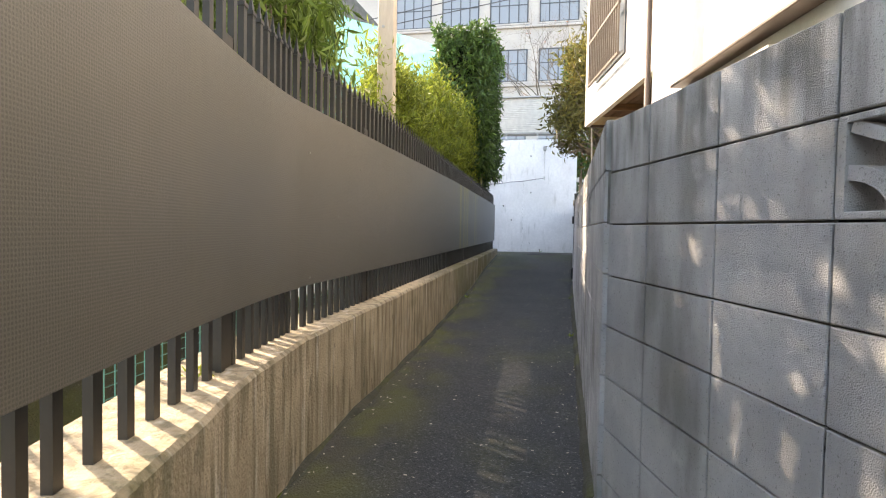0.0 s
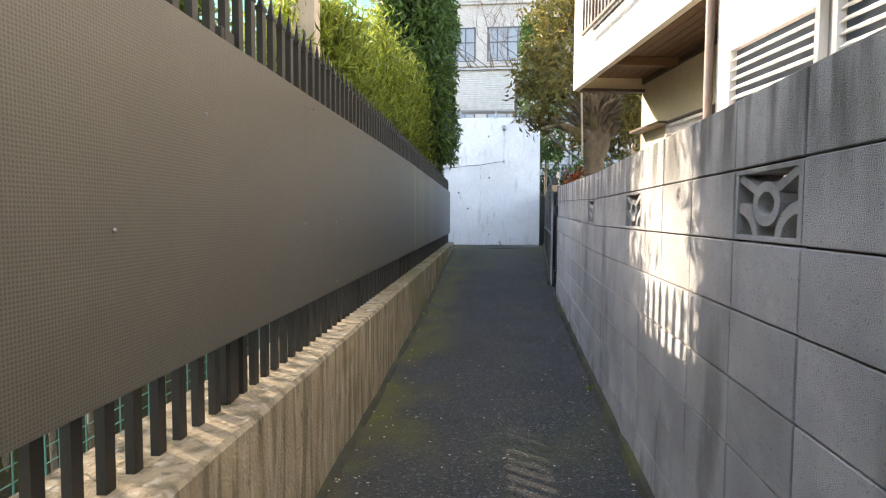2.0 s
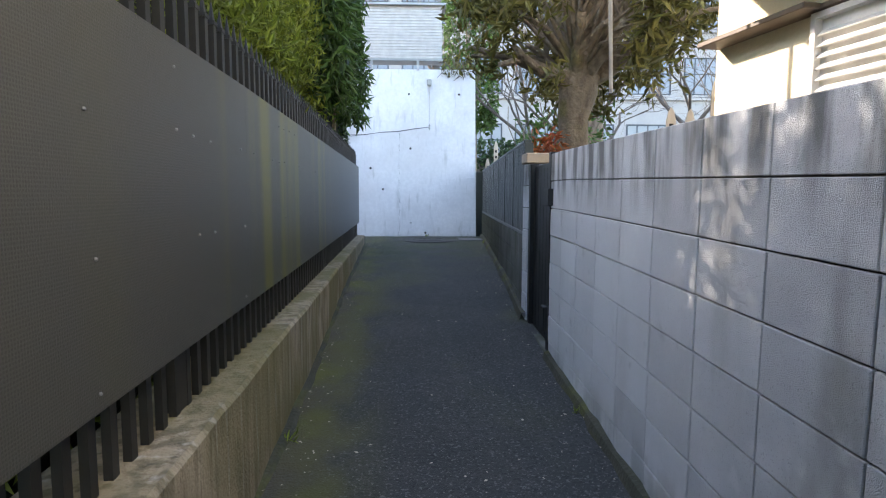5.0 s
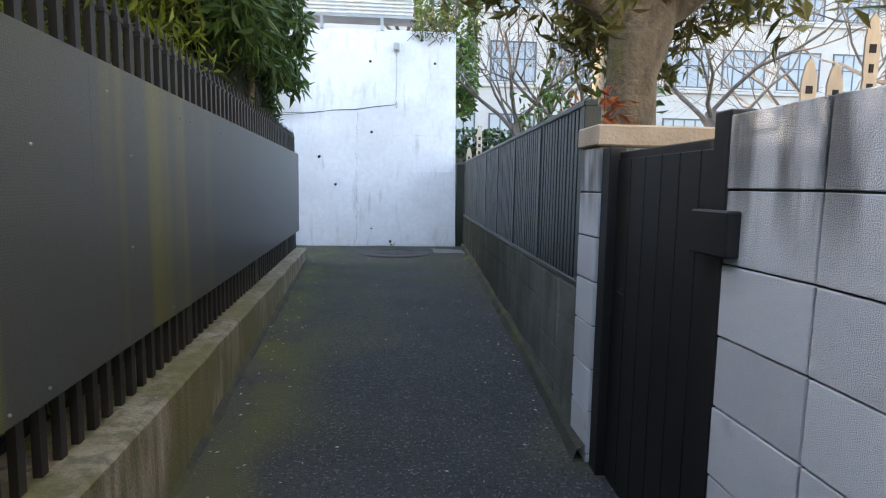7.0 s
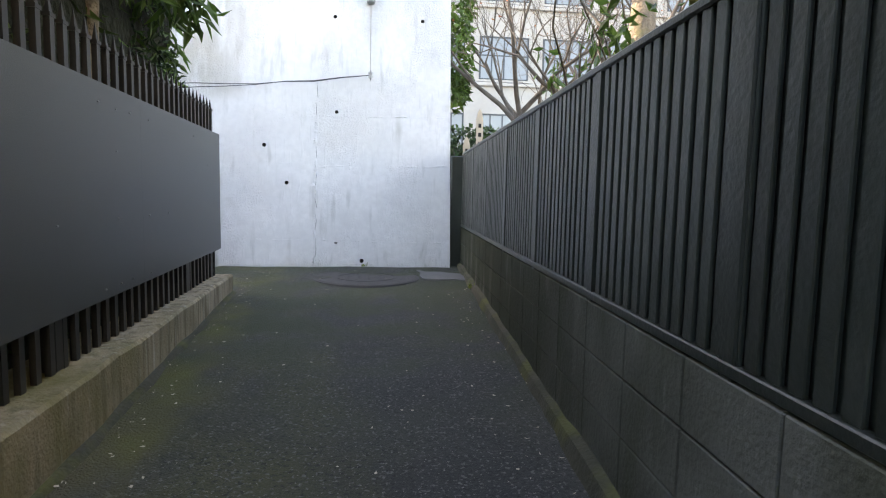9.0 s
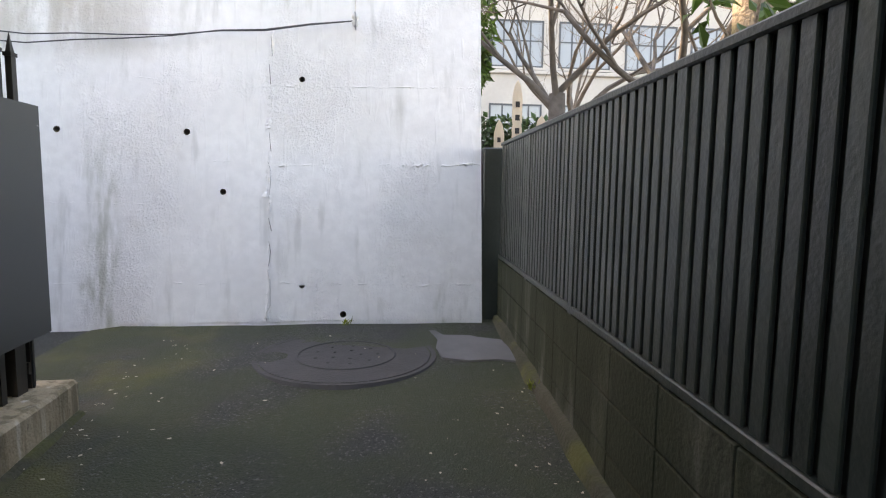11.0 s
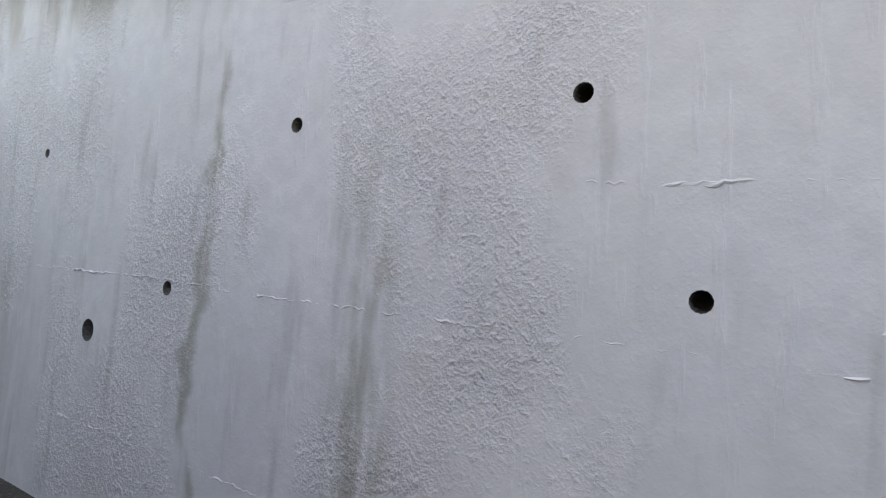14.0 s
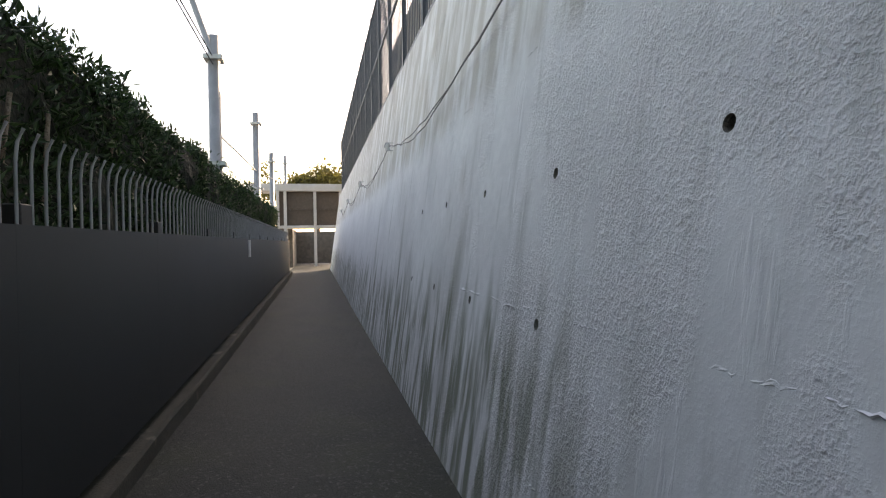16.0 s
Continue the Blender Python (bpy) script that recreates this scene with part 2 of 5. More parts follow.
_tm = _tn.nodes.new("ShaderNodeMixShader")
_tm.inputs[0].default_value = 0.38
_to = _tn.nodes["Material Output"]
_tn.links.new(_to.inputs[0].links[0].from_socket, _tm.inputs[1])
_tn.links.new(_tt.outputs[0], _tm.inputs[2])
_tn.links.new(_tm.outputs[0], _to.inputs[0])
M_MESH = mat("teal_wire", (0.10, 0.32, 0.28), (0.08, 0.26, 0.22), 0.5)
M_BUILD = mat("pale_facade_render", (0.45, 0.43, 0.40), (0.39, 0.37, 0.35), 0.9, scale=0.6)
M_FRAME = mat("dark_window_frame", (0.05, 0.06, 0.075), (0.04, 0.05, 0.06), 0.5)
M_PLANK = mat("weathered_plank", (0.62, 0.53, 0.41), (0.5, 0.42, 0.32), 0.85, scale=5, stretch=(3, 3, 0.4), per_object=0.15)
M_INK = mat("black_ink", (0.03, 0.03, 0.03), rough=0.9)
M_WIRE = mat("black_cable", (0.06, 0.06, 0.065), rough=0.5)
M_PORC = mat("white_porcelain", (0.7, 0.7, 0.68), (0.55, 0.55, 0.53), 0.3)
M_COVER = mat("manhole_concrete", (0.058, 0.056, 0.056), (0.04, 0.039, 0.039), 0.85, scale=4, bump=0.006, bump_scale=60)
M_PATCH = mat("smooth_cement_patch", (0.14, 0.14, 0.14), (0.10, 0.10, 0.10), 0.8, scale=4)
M_STONE = mat("dark_stone", (0.17, 0.16, 0.14), (0.10, 0.095, 0.085), 0.9, scale=5, bump=0.01)
def leafmat(name, c1, c2, t=0.35):
    return mat(name, c1, c2, 0.45, scale=3, island=0.45, trans=t, gloss=0.4)
M_BAMBOO = leafmat("bamboo_leaf", (0.15, 0.22, 0.035), (0.09, 0.16, 0.03))
M_CONIFER = leafmat("conifer_spray", (0.22, 0.26, 0.03), (0.13, 0.18, 0.025), 0.45)
M_LAUREL = leafmat("glossy_leaf", (0.085, 0.15, 0.03), (0.05, 0.105, 0.022), 0.35)
M_OLIVE = leafmat("evergreen_leaf", (0.18, 0.155, 0.04), (0.10, 0.105, 0.028), 0.45)
M_DARKHEDGE = leafmat("dark_hedge_leaf", (0.035, 0.075, 0.022), (0.022, 0.05, 0.016), 0.2)
M_RED = leafmat("red_leaf", (0.35, 0.07, 0.02), (0.28, 0.12, 0.03))
M_GLASS = bpy.data.materials.new("window_glass")
M_GLASS.use_nodes = True
_g = M_GLASS.node_tree.nodes["Principled BSDF"]
_g.inputs["Base Color"].default_value, _g.inputs["Roughness"].default_value = (0.22, 0.25, 0.28, 1), 0.06

# ---------------------------------------------------------------- mesh helpers
def part(name, bm, material, parent=None, label=""):
    me = bpy.data.meshes.new(name)
    bm.to_mesh(me)
    bm.free()
    return share(name, me, material, parent, label)

def share(name, me, material, parent=None, label=""):
    if material and not me.materials:
        me.materials.append(material)
    ob = new(name, me)
    if parent is not None:
        ob.parent = parent
    if label:
        tagged(ob, label)
    return ob

def thing(name, label, category, group="", kind="", at=(0, 0, 0), rz=0.0):
    ob = new(name)
    ob.matrix_world = pose(*at, 0, 0, rz)
    return tagged(ob, label, category, group, kind)

def box(bm, lo, hi, bevel=0.0, m=None):
    r = bmesh.ops.create_cube(bm, size=1)
    vs = r["verts"]
    for v in vs:
        v.co = Vector([lo[i] + (v.co[i] + 0.5) * (hi[i] - lo[i]) for i in range(3)])
    if bevel:
        es = list({e for v in vs for e in v.link_edges})
        r = bmesh.ops.bevel(bm, geom=es, offset=bevel, segments=1, affect="EDGES")
        vs = list({v for f in r["faces"] for v in f.verts} | {v for v in vs if v.is_valid})
    if m is not None:
        bmesh.ops.transform(bm, matrix=m, verts=vs)
    return bm

def boxes(*items):
    bm = bmesh.new()
    for it in items:
        box(bm, *it)
    return bm

def tube(bm, pts, radii, seg=10):
    """A round tapered limb along points."""
    rings = []
    pts = [Vector(p) for p in pts]
    for i, p in enumerate(pts):
        d = (pts[min(i + 1, len(pts) - 1)] - pts[max(i - 1, 0)]).normalized()
        a = d.orthogonal().normalized() if abs(d.z) > 0.95 else d.cross(Vector((0, 0, 1))).normalized()
        b = d.cross(a)
        r = radii[i] if isinstance(radii, (list, tuple)) else radii
        rings.append([bm.verts.new(p + r * (a * math.cos(2 * math.pi * k / seg) + b * math.sin(2 * math.pi * k / seg))) for k in range(seg)])
    for r0, r1 in zip(rings, rings[1:]):
        for k in range(seg):
            f = bm.faces.new((r0[k], r0[(k + 1) % seg], r1[(k + 1) % seg], r1[k]))
            f.smooth = True
    bm.faces.new(rings[0])
    bm.faces.new(rings[-1])
    return bm

def leaves(name, points, size, material, parent=None, slim=0.28, droop=0.0, label=""):
    """Many small pointed leaves, each a folded blade, at the points given."""
    rng = np.random.default_rng(len(points) + int(size * 1e4))
    n = len(points)
    d = rng.normal(size=(n, 3))
    d[:, 2] -= droop
    d /= np.linalg.norm(d, axis=1)[:, None]
    s = np.cross(d, rng.normal(size=(n, 3)))
    s /= np.linalg.norm(s, axis=1)[:, None]
    up = np.cross(d, s)
    ln = (size * rng.uniform(0.6, 1.35, n))[:, None]
    p = np.asarray(points)
    mid = p + d * ln * 0.45
    vs = np.stack([p, mid + s * ln * slim + up * ln * 0.06, p + d * ln - up * ln * 0.08, mid - s * ln * slim + up * ln * 0.06], 1).reshape(-1, 3)
    idx = np.arange(n) * 4
    fs = np.concatenate([np.stack([idx, idx + 1, idx + 2], 1), np.stack([idx, idx + 2, idx + 3], 1)])
    me = bpy.data.meshes.new(name)
    me.from_pydata(vs.tolist(), [], fs.tolist())
    return share(name, me, material, parent, label)

def clumped(rng, n, clumps, spread):
    """Points gathered round clump centres, so that gaps stay between them."""
    c = np.asarray(clumps)
    return c[rng.integers(0, len(c), n)] + rng.normal(size=(n, 3)) * np.asarray(spread)

# ---------------------------------------------------------------- plan
def ground_z(x, y):
    return float(np.interp(y, (-3, 0, 6, 9.8, 12, 14, 16.5, 17.7), (-0.02, 0.0, 0.02, 0.14, 0.29, 0.37, 0.45, 0.47))) if x > -2.2 else \
        float(np.interp(x, (-40, -12, -4, -2.2), (0.3, 0.38, 0.42, 0.45)))
NEAR_L, BEND_L, END_L = Vector((-0.115, -1.5)), Vector((-1.17, 2.35)), Vector((-1.82, 16.05))   # line of the sheet-metal fence
FAR_L = Vector((-27.0, 15.88))
NEAR_R, BEND_R = Vector((1.46, -1.5)), Vector((0.25, 2.45))
KERB_TOP = 0.60

# ground sheet and road
def sheet(name, xs, ys, zf, material, label, category, sub=None):
    vs = [(x, y, zf(x, y)) for y in ys for x in xs]
    w = len(xs)
    fs = [(j * w + i, j * w + i + 1, (j + 1) * w + i + 1, (j + 1) * w + i) for j in range(len(ys) - 1) for i in range(w - 1)]
    me = bpy.data.meshes.new(name)
    me.from_pydata(vs, [], fs)
    return tagged(share(name, me, material), label, category, kind="structure")
sheet("ground", (-900, -200, -60, -28, -4, 0, 4, 30, 200, 900), (-900, -200, -40, -5, 3, 9, 16, 20, 60, 200, 900), lambda x, y: -0.06 if y < 9 else (0.05 if y < 14 else 0.22),
      M_EARTH, "pale bare earth around the walled lane", "ground")
def road_z(x, y):
    return ground_z(x, y) + 0.012 * noise.noise(Vector((x * 2, y * 2, 0)))
sheet("road", [-2.4 + 0.2 * i for i in range(21)], [-4 + 0.2 * i for i in range(111)], road_z, M_ASPHALT, "dark worn asphalt lane with damp mossy edges", "road")
sheet("road_side", [-40 + 0.5 * i for i in range(76)] + [-2.4], [15.7 + 0.25 * i for i in range(10)], lambda x, y: road_z(x, y) - (0.004 if x > -2.6 else 0.0), M_ASPHALT_SIDE, "worn asphalt of the side lane with shade put into its tone", "road")

# ---------------------------------------------------------------- left kerb wall, sheet metal and pickets
def along(a, b, s, off=0.0):
    """A point s metres from a towards b, off metres to the left of that way."""
    d = (b - a).normalized()
    return a + d * s + Vector((-d.y, d.x)) * off

def strip(name, pts, front, back, z0, z1, material, parent=None, label="", wobble=0.0):
    """A long upright slab along a line of points; front and back are offsets to the left of the way."""
    bm = bmesh.new()
    pts = [Vector(p) for p in pts]
    fine = []
    for a, b in zip(pts, pts[1:]):
        n = max(1, int((b - a).length / 0.25))
        fine += [a.lerp(b, i / n) for i in range(n)]
    fine.append(pts[-1])
    rows = []
    for i, p in enumerate(fine):
        d = (fine[min(i + 1, len(fine) - 1)] - fine[max(i - 1, 0)]).normalized()
        nrm = Vector((-d.y, d.x))
        w = wobble * noise.noise(Vector((p.x * 3, p.y * 3, 5)))
        f, k = p + nrm * (front + w), p + nrm * back
        rows.append([bm.verts.new((*f, z0)), bm.verts.new((*f, z1 - 0.015 + w * 0.3)), bm.verts.new((*(f + nrm * 0.015), z1 + w * 0.4)), bm.verts.new((*k, z1)), bm.verts.new((*k, z0))])
    for r0, r1 in zip(rows, rows[1:]):
        for k in range(5):
            bm.faces.new((r0[k], r1[k], r1[(k + 1) % 5], r0[(k + 1) % 5]))
    bm.faces.new(rows[0])
    bm.faces.new(rows[-1])
    bmesh.ops.recalc_face_normals(bm, faces=bm.faces)
    return part(name, bm, material, parent, label)

tagged(strip("kerb_wall", (NEAR_L, along(BEND_L, NEAR_L, 0.35), BEND_L + Vector((0.035, 0.0)), along(BEND_L, END_L, 0.3), END_L), -0.10, 0.24, -0.2, KERB_TOP, M_KERB, wobble=0.012), "low stained concrete kerb wall under the fence", "low wall", kind="structure")
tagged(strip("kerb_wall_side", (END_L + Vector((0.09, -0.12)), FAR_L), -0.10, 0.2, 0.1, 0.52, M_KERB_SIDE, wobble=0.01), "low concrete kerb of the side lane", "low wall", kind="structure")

rivet_me = bpy.data.meshes.new("rivet")
_b = bmesh.new()
bmesh.ops.create_uvsphere(_b, u_segments=7, v_segments=4, radius=0.0052)
_b.to_mesh(rivet_me)
_b.free()

def sheet_fence(a, b, zb, zt, z_foot, tip, label, bent=False, pitch=0.105, rivets=True, curve=None, climb=0.0, first_post=0.05):
    """Sheet metal screwed to a row of steel pickets."""
    f = thing("picket_fence", label, "fence", at=(a.x, a.y, 0))
    m0 = Vector((a.x, a.y))
    ln = (b - a).length
    d = (b - a).normalized()
    ang = math.atan2(d.y, d.x)
    n = max(1, round(ln / 1.82))
    for i in range(n):
        s0, s1 = ln * i / n, ln * (i + 1) / n
        bm = bmesh.new()
        lift = climb * min(1.0, s1 / 5.5)
        low_lift = climb * min(1.0, s0 / 5.5)
        prof = ((-0.006, zb), (-0.006, zt), (0.022, zt), (0.022, zt - 0.004), (0.0, zt - 0.004), (0.0, zb + 0.004), (0.022, zb + 0.004), (0.022, zb))
        if curve and i:
            break
        if curve:
            run = [((p - a).dot(d), (p - a).dot(Vector((-d.y, d.x)))) for p in curve]
        else:
            run = [(s0 + 0.0004, 0.0), (s1 - 0.0004, 0.0)]
        ends = [[bm.verts.new((s, py + off, pz + (0 if pz < zb + 0.1 else low_lift if s < s0 + 0.01 else lift))) for py, pz in prof] for s, off in run]
        for e0, e1 in zip(ends, ends[1:]):
            for k in range(8):
                bm.faces.new((e0[k], e0[(k + 1) % 8], e1[(k + 1) % 8], e1[k]))
        bm.faces.new(ends[0])
        bm.faces.new(ends[-1])
        bmesh.ops.recalc_face_normals(bm, faces=bm.faces)
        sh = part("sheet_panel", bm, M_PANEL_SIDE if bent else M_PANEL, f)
        sh.matrix_local = pose(0, 0, 0, 0, 0, math.degrees(ang))
        if rivets and not curve:
            s = s0 + 0.12
            while s < s1:
                for z in (zb + 0.04, zb + 0.36, zt - 0.23, zt - 0.03):
                    if random.random() < 0.45:
                        r = share("rivet", rivet_me, M_RIVET, sh)
                        r.matrix_local = pose(s + random.uniform(-0.02, 0.02), -0.008, z + random.uniform(-0.008, 0.008))
                s += 0.17 if random.random() < 0.5 else 0.42
    me = bpy.data.meshes.new("picket")
    bm = bmesh.new()
    if bent:
        tube(bm, [(0, 0, z_foot), (0, 0, tip - 0.12), (0.0, -0.008, tip - 0.05), (0.0, -0.03, tip)], 0.0065, 6)
    else:
        box(bm, (-0.017, -0.012, z_foot), (0.017, 0.012, tip - 0.09))
        box(bm, (-0.023, -0.016, tip - 0.10), (0.023, 0.016, tip - 0.085))
        v = [bm.verts.new(c) for c in ((-0.015, -0.01, tip - 0.085), (0.015, -0.01, tip - 0.085), (0.015, 0.01, tip - 0.085), (-0.015, 0.01, tip - 0.085), (0, 0, tip))]
        for k in range(4):
            bm.faces.new((v[k], v[(k + 1) % 4], v[4]))
    bm.to_mesh(me)
    bm.free()
    for i in range(int(ln / pitch)):
        p = share("picket", me, M_PICKET if not bent else M_BAR, f)
        at = d * (pitch * (i + 0.5))
        if curve:
            u = (i + 0.5) / int(ln / pitch)
            at = bow(u) - a
        p.matrix_local = pose(*at.to_3d(), 0, 0, math.degrees(ang)) @ pose(0, 0.045, 0)
    for z in (() if curve else (zb + 0.1, zt - 0.1)):
        r = part("rail", boxes(((0, 0.02, z), (ln, 0.033, z + 0.05))), M_PICKET, f)
        r.matrix_local = pose(0, 0, 0, 0, 0, math.degrees(ang))
    for i in range(1 if curve else int((ln - first_post) / 1.86) + 1):
        s, bulge = (ln * 0.55, (bow(0.55) - a).dot(Vector((-d.y, d.x)))) if curve else (min(ln - 0.05, first_post + i * 1.86), 0.0)
        r = part("post", boxes(((s - 0.045, 0.035 + bulge, z_foot), (s + 0.045, 0.10 + bulge, zt + 0.08), 0.004)), M_PICKET, f)
        r.matrix_local = pose(0, 0, 0, 0, 0, math.degrees(ang))
    return f

BOW_A, BOW_B = along(BEND_L, NEAR_L, 1.25), along(BEND_L, END_L, 0.45)
def bow(u):
    """The curve in which the sheet rounds the corner."""
    return BOW_A.lerp(BEND_L, u).lerp(BEND_L.lerp(BOW_B, u), u)
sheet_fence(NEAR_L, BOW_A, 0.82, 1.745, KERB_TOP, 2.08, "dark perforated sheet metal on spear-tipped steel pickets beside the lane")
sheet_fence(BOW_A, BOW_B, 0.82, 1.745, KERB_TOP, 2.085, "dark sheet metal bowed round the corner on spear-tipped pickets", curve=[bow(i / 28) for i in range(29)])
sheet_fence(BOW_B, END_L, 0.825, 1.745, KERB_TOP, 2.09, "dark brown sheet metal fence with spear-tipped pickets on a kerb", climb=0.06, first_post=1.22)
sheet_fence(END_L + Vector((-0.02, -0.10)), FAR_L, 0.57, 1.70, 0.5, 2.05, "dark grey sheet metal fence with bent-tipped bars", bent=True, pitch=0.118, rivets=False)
tagged(part("notice", boxes(((-12.60, 15.922, 1.42), (-12.40, 15.945, 1.68), 0.003)), M_LOUVRE), "small white notice fixed on the dark fence", "sign")

# ---------------------------------------------------------------- white battered wall
def wall_y(z):
    return 17.53 + 0.145 * z
WALL_TOP = 3.92
def quad_slab(name, x0, x1, zlo, zhi):
    bm = bmesh.new()
    nx, nz = max(2, int((x1 - x0) / 0.5)), 12
    g = [[bm.verts.new((x0 + (x1 - x0) * i / nx, wall_y(zlo + (zhi - zlo) * j / nz), zlo + (zhi - zlo) * j / nz)) for i in range(nx + 1)] for j in range(nz + 1)]
    bk = [[bm.verts.new((v.co.x, 18.55, v.co.z)) for v in row] for row in g]
    for grid, flip in ((g, 1), (bk, 0)):
        for j in range(nz):
            for i in range(nx):
                q = (grid[j][i], grid[j][i + 1], grid[j + 1][i + 1], grid[j + 1][i])
                bm.faces.new(q)
    for i in range(nx):
        bm.faces.new((g[0][i], g[0][i + 1], bk[0][i + 1], bk[0][i]))
        bm.faces.new((g[nz][i], g[nz][i + 1], bk[nz][i + 1], bk[nz][i]))
    for j in range(nz):
        bm.faces.new((g[j][0], g[j + 1][0], bk[j + 1][0], bk[j][0]))
        bm.faces.new((g[j][nx], g[j + 1][nx], bk[j + 1][nx], bk[j][nx]))
    bmesh.ops.recalc_face_normals(bm, faces=bm.faces)
    return part(name, bm, M_WHITE)
wall = quad_slab("wall_white", -32.0, 0.40, -0.1, WALL_TOP)
tagged(wall, "white-painted battered concrete wall with tie holes and grime streaks", "wall", kind="structure")
HOLES = [(-2.66, 1.86, .024), (-1.77, 1.86, .024), (-1.51, 1.43, .023), (-0.95, 2.27, .022), (-0.94, .75, .02), (-0.64, .54, .024), (-3.23, 1.33, .026), (-3.73, 1.13, .045),
         (-0.98, 3.4, .022), (0.06, 3.4, .022)]
HOLES += [(-4.27 - 0.9 * i, 1.86, .021) for i in range(5)] + [(-5.18 - 0.93 * i, 1.31, .022) for i in range(4)]
_b = bmesh.new()
for hx, hz, hr in HOLES:
    bmesh.ops.create_cone(_b, cap_ends=True, segments=14, radius1=hr, radius2=hr * 0.9, depth=0.6, matrix=pose(hx, wall_y(hz) + 0.22, hz, -90 + 0, 0, 0))
cut = part("cut", _b, M_MORTAR)
_md = wall.modifiers.new("holes", "BOOLEAN")
_md.operation, _md.object, _md.solver = "DIFFERENCE", cut, "EXACT"
_old = wall.data
wall.data = bpy.data.meshes.new_from_object(wall.evaluated_get(bpy.context.evaluated_depsgraph_get()))
wall.modifiers.clear()
# bore faces get a dark material, painting the shade inside the holes
while len(wall.data.materials) < 2:
    wall.data.materials.append(M_STONE)
wall.data.materials[1] = M_STONE
for poly in wall.data.polygons:
    c = poly.center
    bore = c.y > wall_y(c.z) + 0.02 and min(math.hypot(c.x - hx, c.z - hz) - hr for hx, hz, hr in HOLES) < 0.01
    poly.material_index = 1 if bore else 0
bpy.data.objects.remove(cut)

def seam(x0, z0, x1, z1, h=0.012, deep=0.006, seed=0):
    """A rough cast ridge left by the formwork, broken into crumbs and lumps."""
    bm = bmesh.new()
    n = int(math.hypot(x1 - x0, z1 - z0) / 0.012)
    flat_run = abs(x1 - x0) > abs(z1 - z0)
    prev = None
    for i in range(n + 1):
        x, z = x0 + (x1 - x0) * i / n, z0 + (z1 - z0) * i / n
        k = noise.noise(Vector((x * 5, z * 5, seed)))
        lump = max(0.12, 0.5 + 1.1 * noise.noise(Vector((x * 9, z * 9, seed + 3))) + 0.5 * noise.noise(Vector((x * 31, z * 31, seed))))
        side = k * 0.012 + random.uniform(-0.004, 0.004)
        amp = max(0.0, min(1.0, 0.8 + 1.6 * noise.noise(Vector((x * 2.7, z * 2.7, seed + 7)))))
        cur = []
        for q, out in ((-1.0, -0.004), (-0.5, 0.5), (0.05, 1.0), (0.5, 0.45), (1.0, -0.004)):
            w = q * h * (0.5 + 0.7 * lump) + side
            rise_ = out * deep * lump * amp * random.uniform(0.2, 1.5) - 0.0012 if out > 0 else out
            px, pz = (x, z + w) if flat_run else (x + w, z)
            cur.append(bm.verts.new((px, wall_y(pz) - rise_, pz)))
        if prev:
            for q in range(4):
                bm.faces.new((prev[q], prev[q + 1], cur[q + 1], cur[q]))
        prev = cur
    return part("formwork_seam", bm, M_WHITE, wall)
seam(-5.2, 0.78, -1.2, 0.77, 0.008, 0.006, 1)
seam(-1.1, 0.77, 0.39, 0.75, 0.010, 0.008, 8)
seam(-1.15, 1.63, 0.39, 1.66, 0.015, 0.011, 2)
seam(-1.75, 1.66, -1.2, 1.65, 0.008, 0.005, 12)
seam(-1.15, 2.21, 0.38, 2.25, 0.010, 0.010, 3)
seam(-2.9, 2.26, -1.2, 2.23, 0.006, 0.004, 9)
seam(-1.19, 0.5, -1.16, 2.7, 0.016, 0.014, 4)
seam(-1.2, 1.40, -1.2, 1.64, 0.03, 0.014, 10)
seam(-1.19, 1.88, -1.18, 2.14, 0.03, 0.014, 11)
seam(-3.0, 1.345, -1.25, 1.33, 0.006, 0.005, 13)
seam(-1.1, 1.31, 0.38, 1.30, 0.007, 0.004, 14)
bm = bmesh.new()
z, x = 0.5, -1.19
while z < 2.6:
    ln = random.uniform(0.05, 0.22)
    x2 = -1.175 + random.uniform(-0.018, 0.018)
    if random.random() < 0.55:
        w = random.uniform(0.0008, 0.0028)
        bm.faces.new([bm.verts.new((a, wall_y(b) - 0.017, b)) for a, b in ((x - w, z), (x + w, z), (x2 + w * 0.6, z + ln), (x2 - w * 0.6, z + ln))])
    z, x = z + ln, x2
part("crack", bm, M_MORTAR, wall)
seam(-7.7, 1.345, -3.0, 1.36, 0.008, 0.009, 5)
seam(-8.2, 2.42, -4.2, 2.45, 0.006, 0.004, 6)
seam(-30.0, 1.345, -8.2, 1.345, 0.007, 0.005, 7)

# coping vegetation, shed above the wall
shed = thing("shed", "white corrugated metal shed on top of the wall", "shed")
bm = boxes(((-6.0, 18.12, 4.13), (-0.30, 18.14, 5.2)))
for i in range(18):
    box(bm, (-6.0, 18.10, 4.15 + i * 0.058), (-0.30, 18.13, 4.18 + i * 0.058), 0.006)
part("cladding", bm, M_LOUVRE, shed)
part("base_rail", boxes(((-6.02, 18.06, 4.09), (-0.28, 18.5, 4.13))), M_STEEL, shed)
part("roof", boxes(((-6.1, 18.02, 5.2), (-0.22, 18.6, 5.24))), M_STEEL, shed)
part("post", boxes(((-0.82, 18.05, 3.9), (-0.77, 18.11, 4.12))), M_STEEL, shed)
part("post", boxes(((-1.78, 18.05, 3.9), (-1.73, 18.11, 4.12))), M_STEEL, shed)

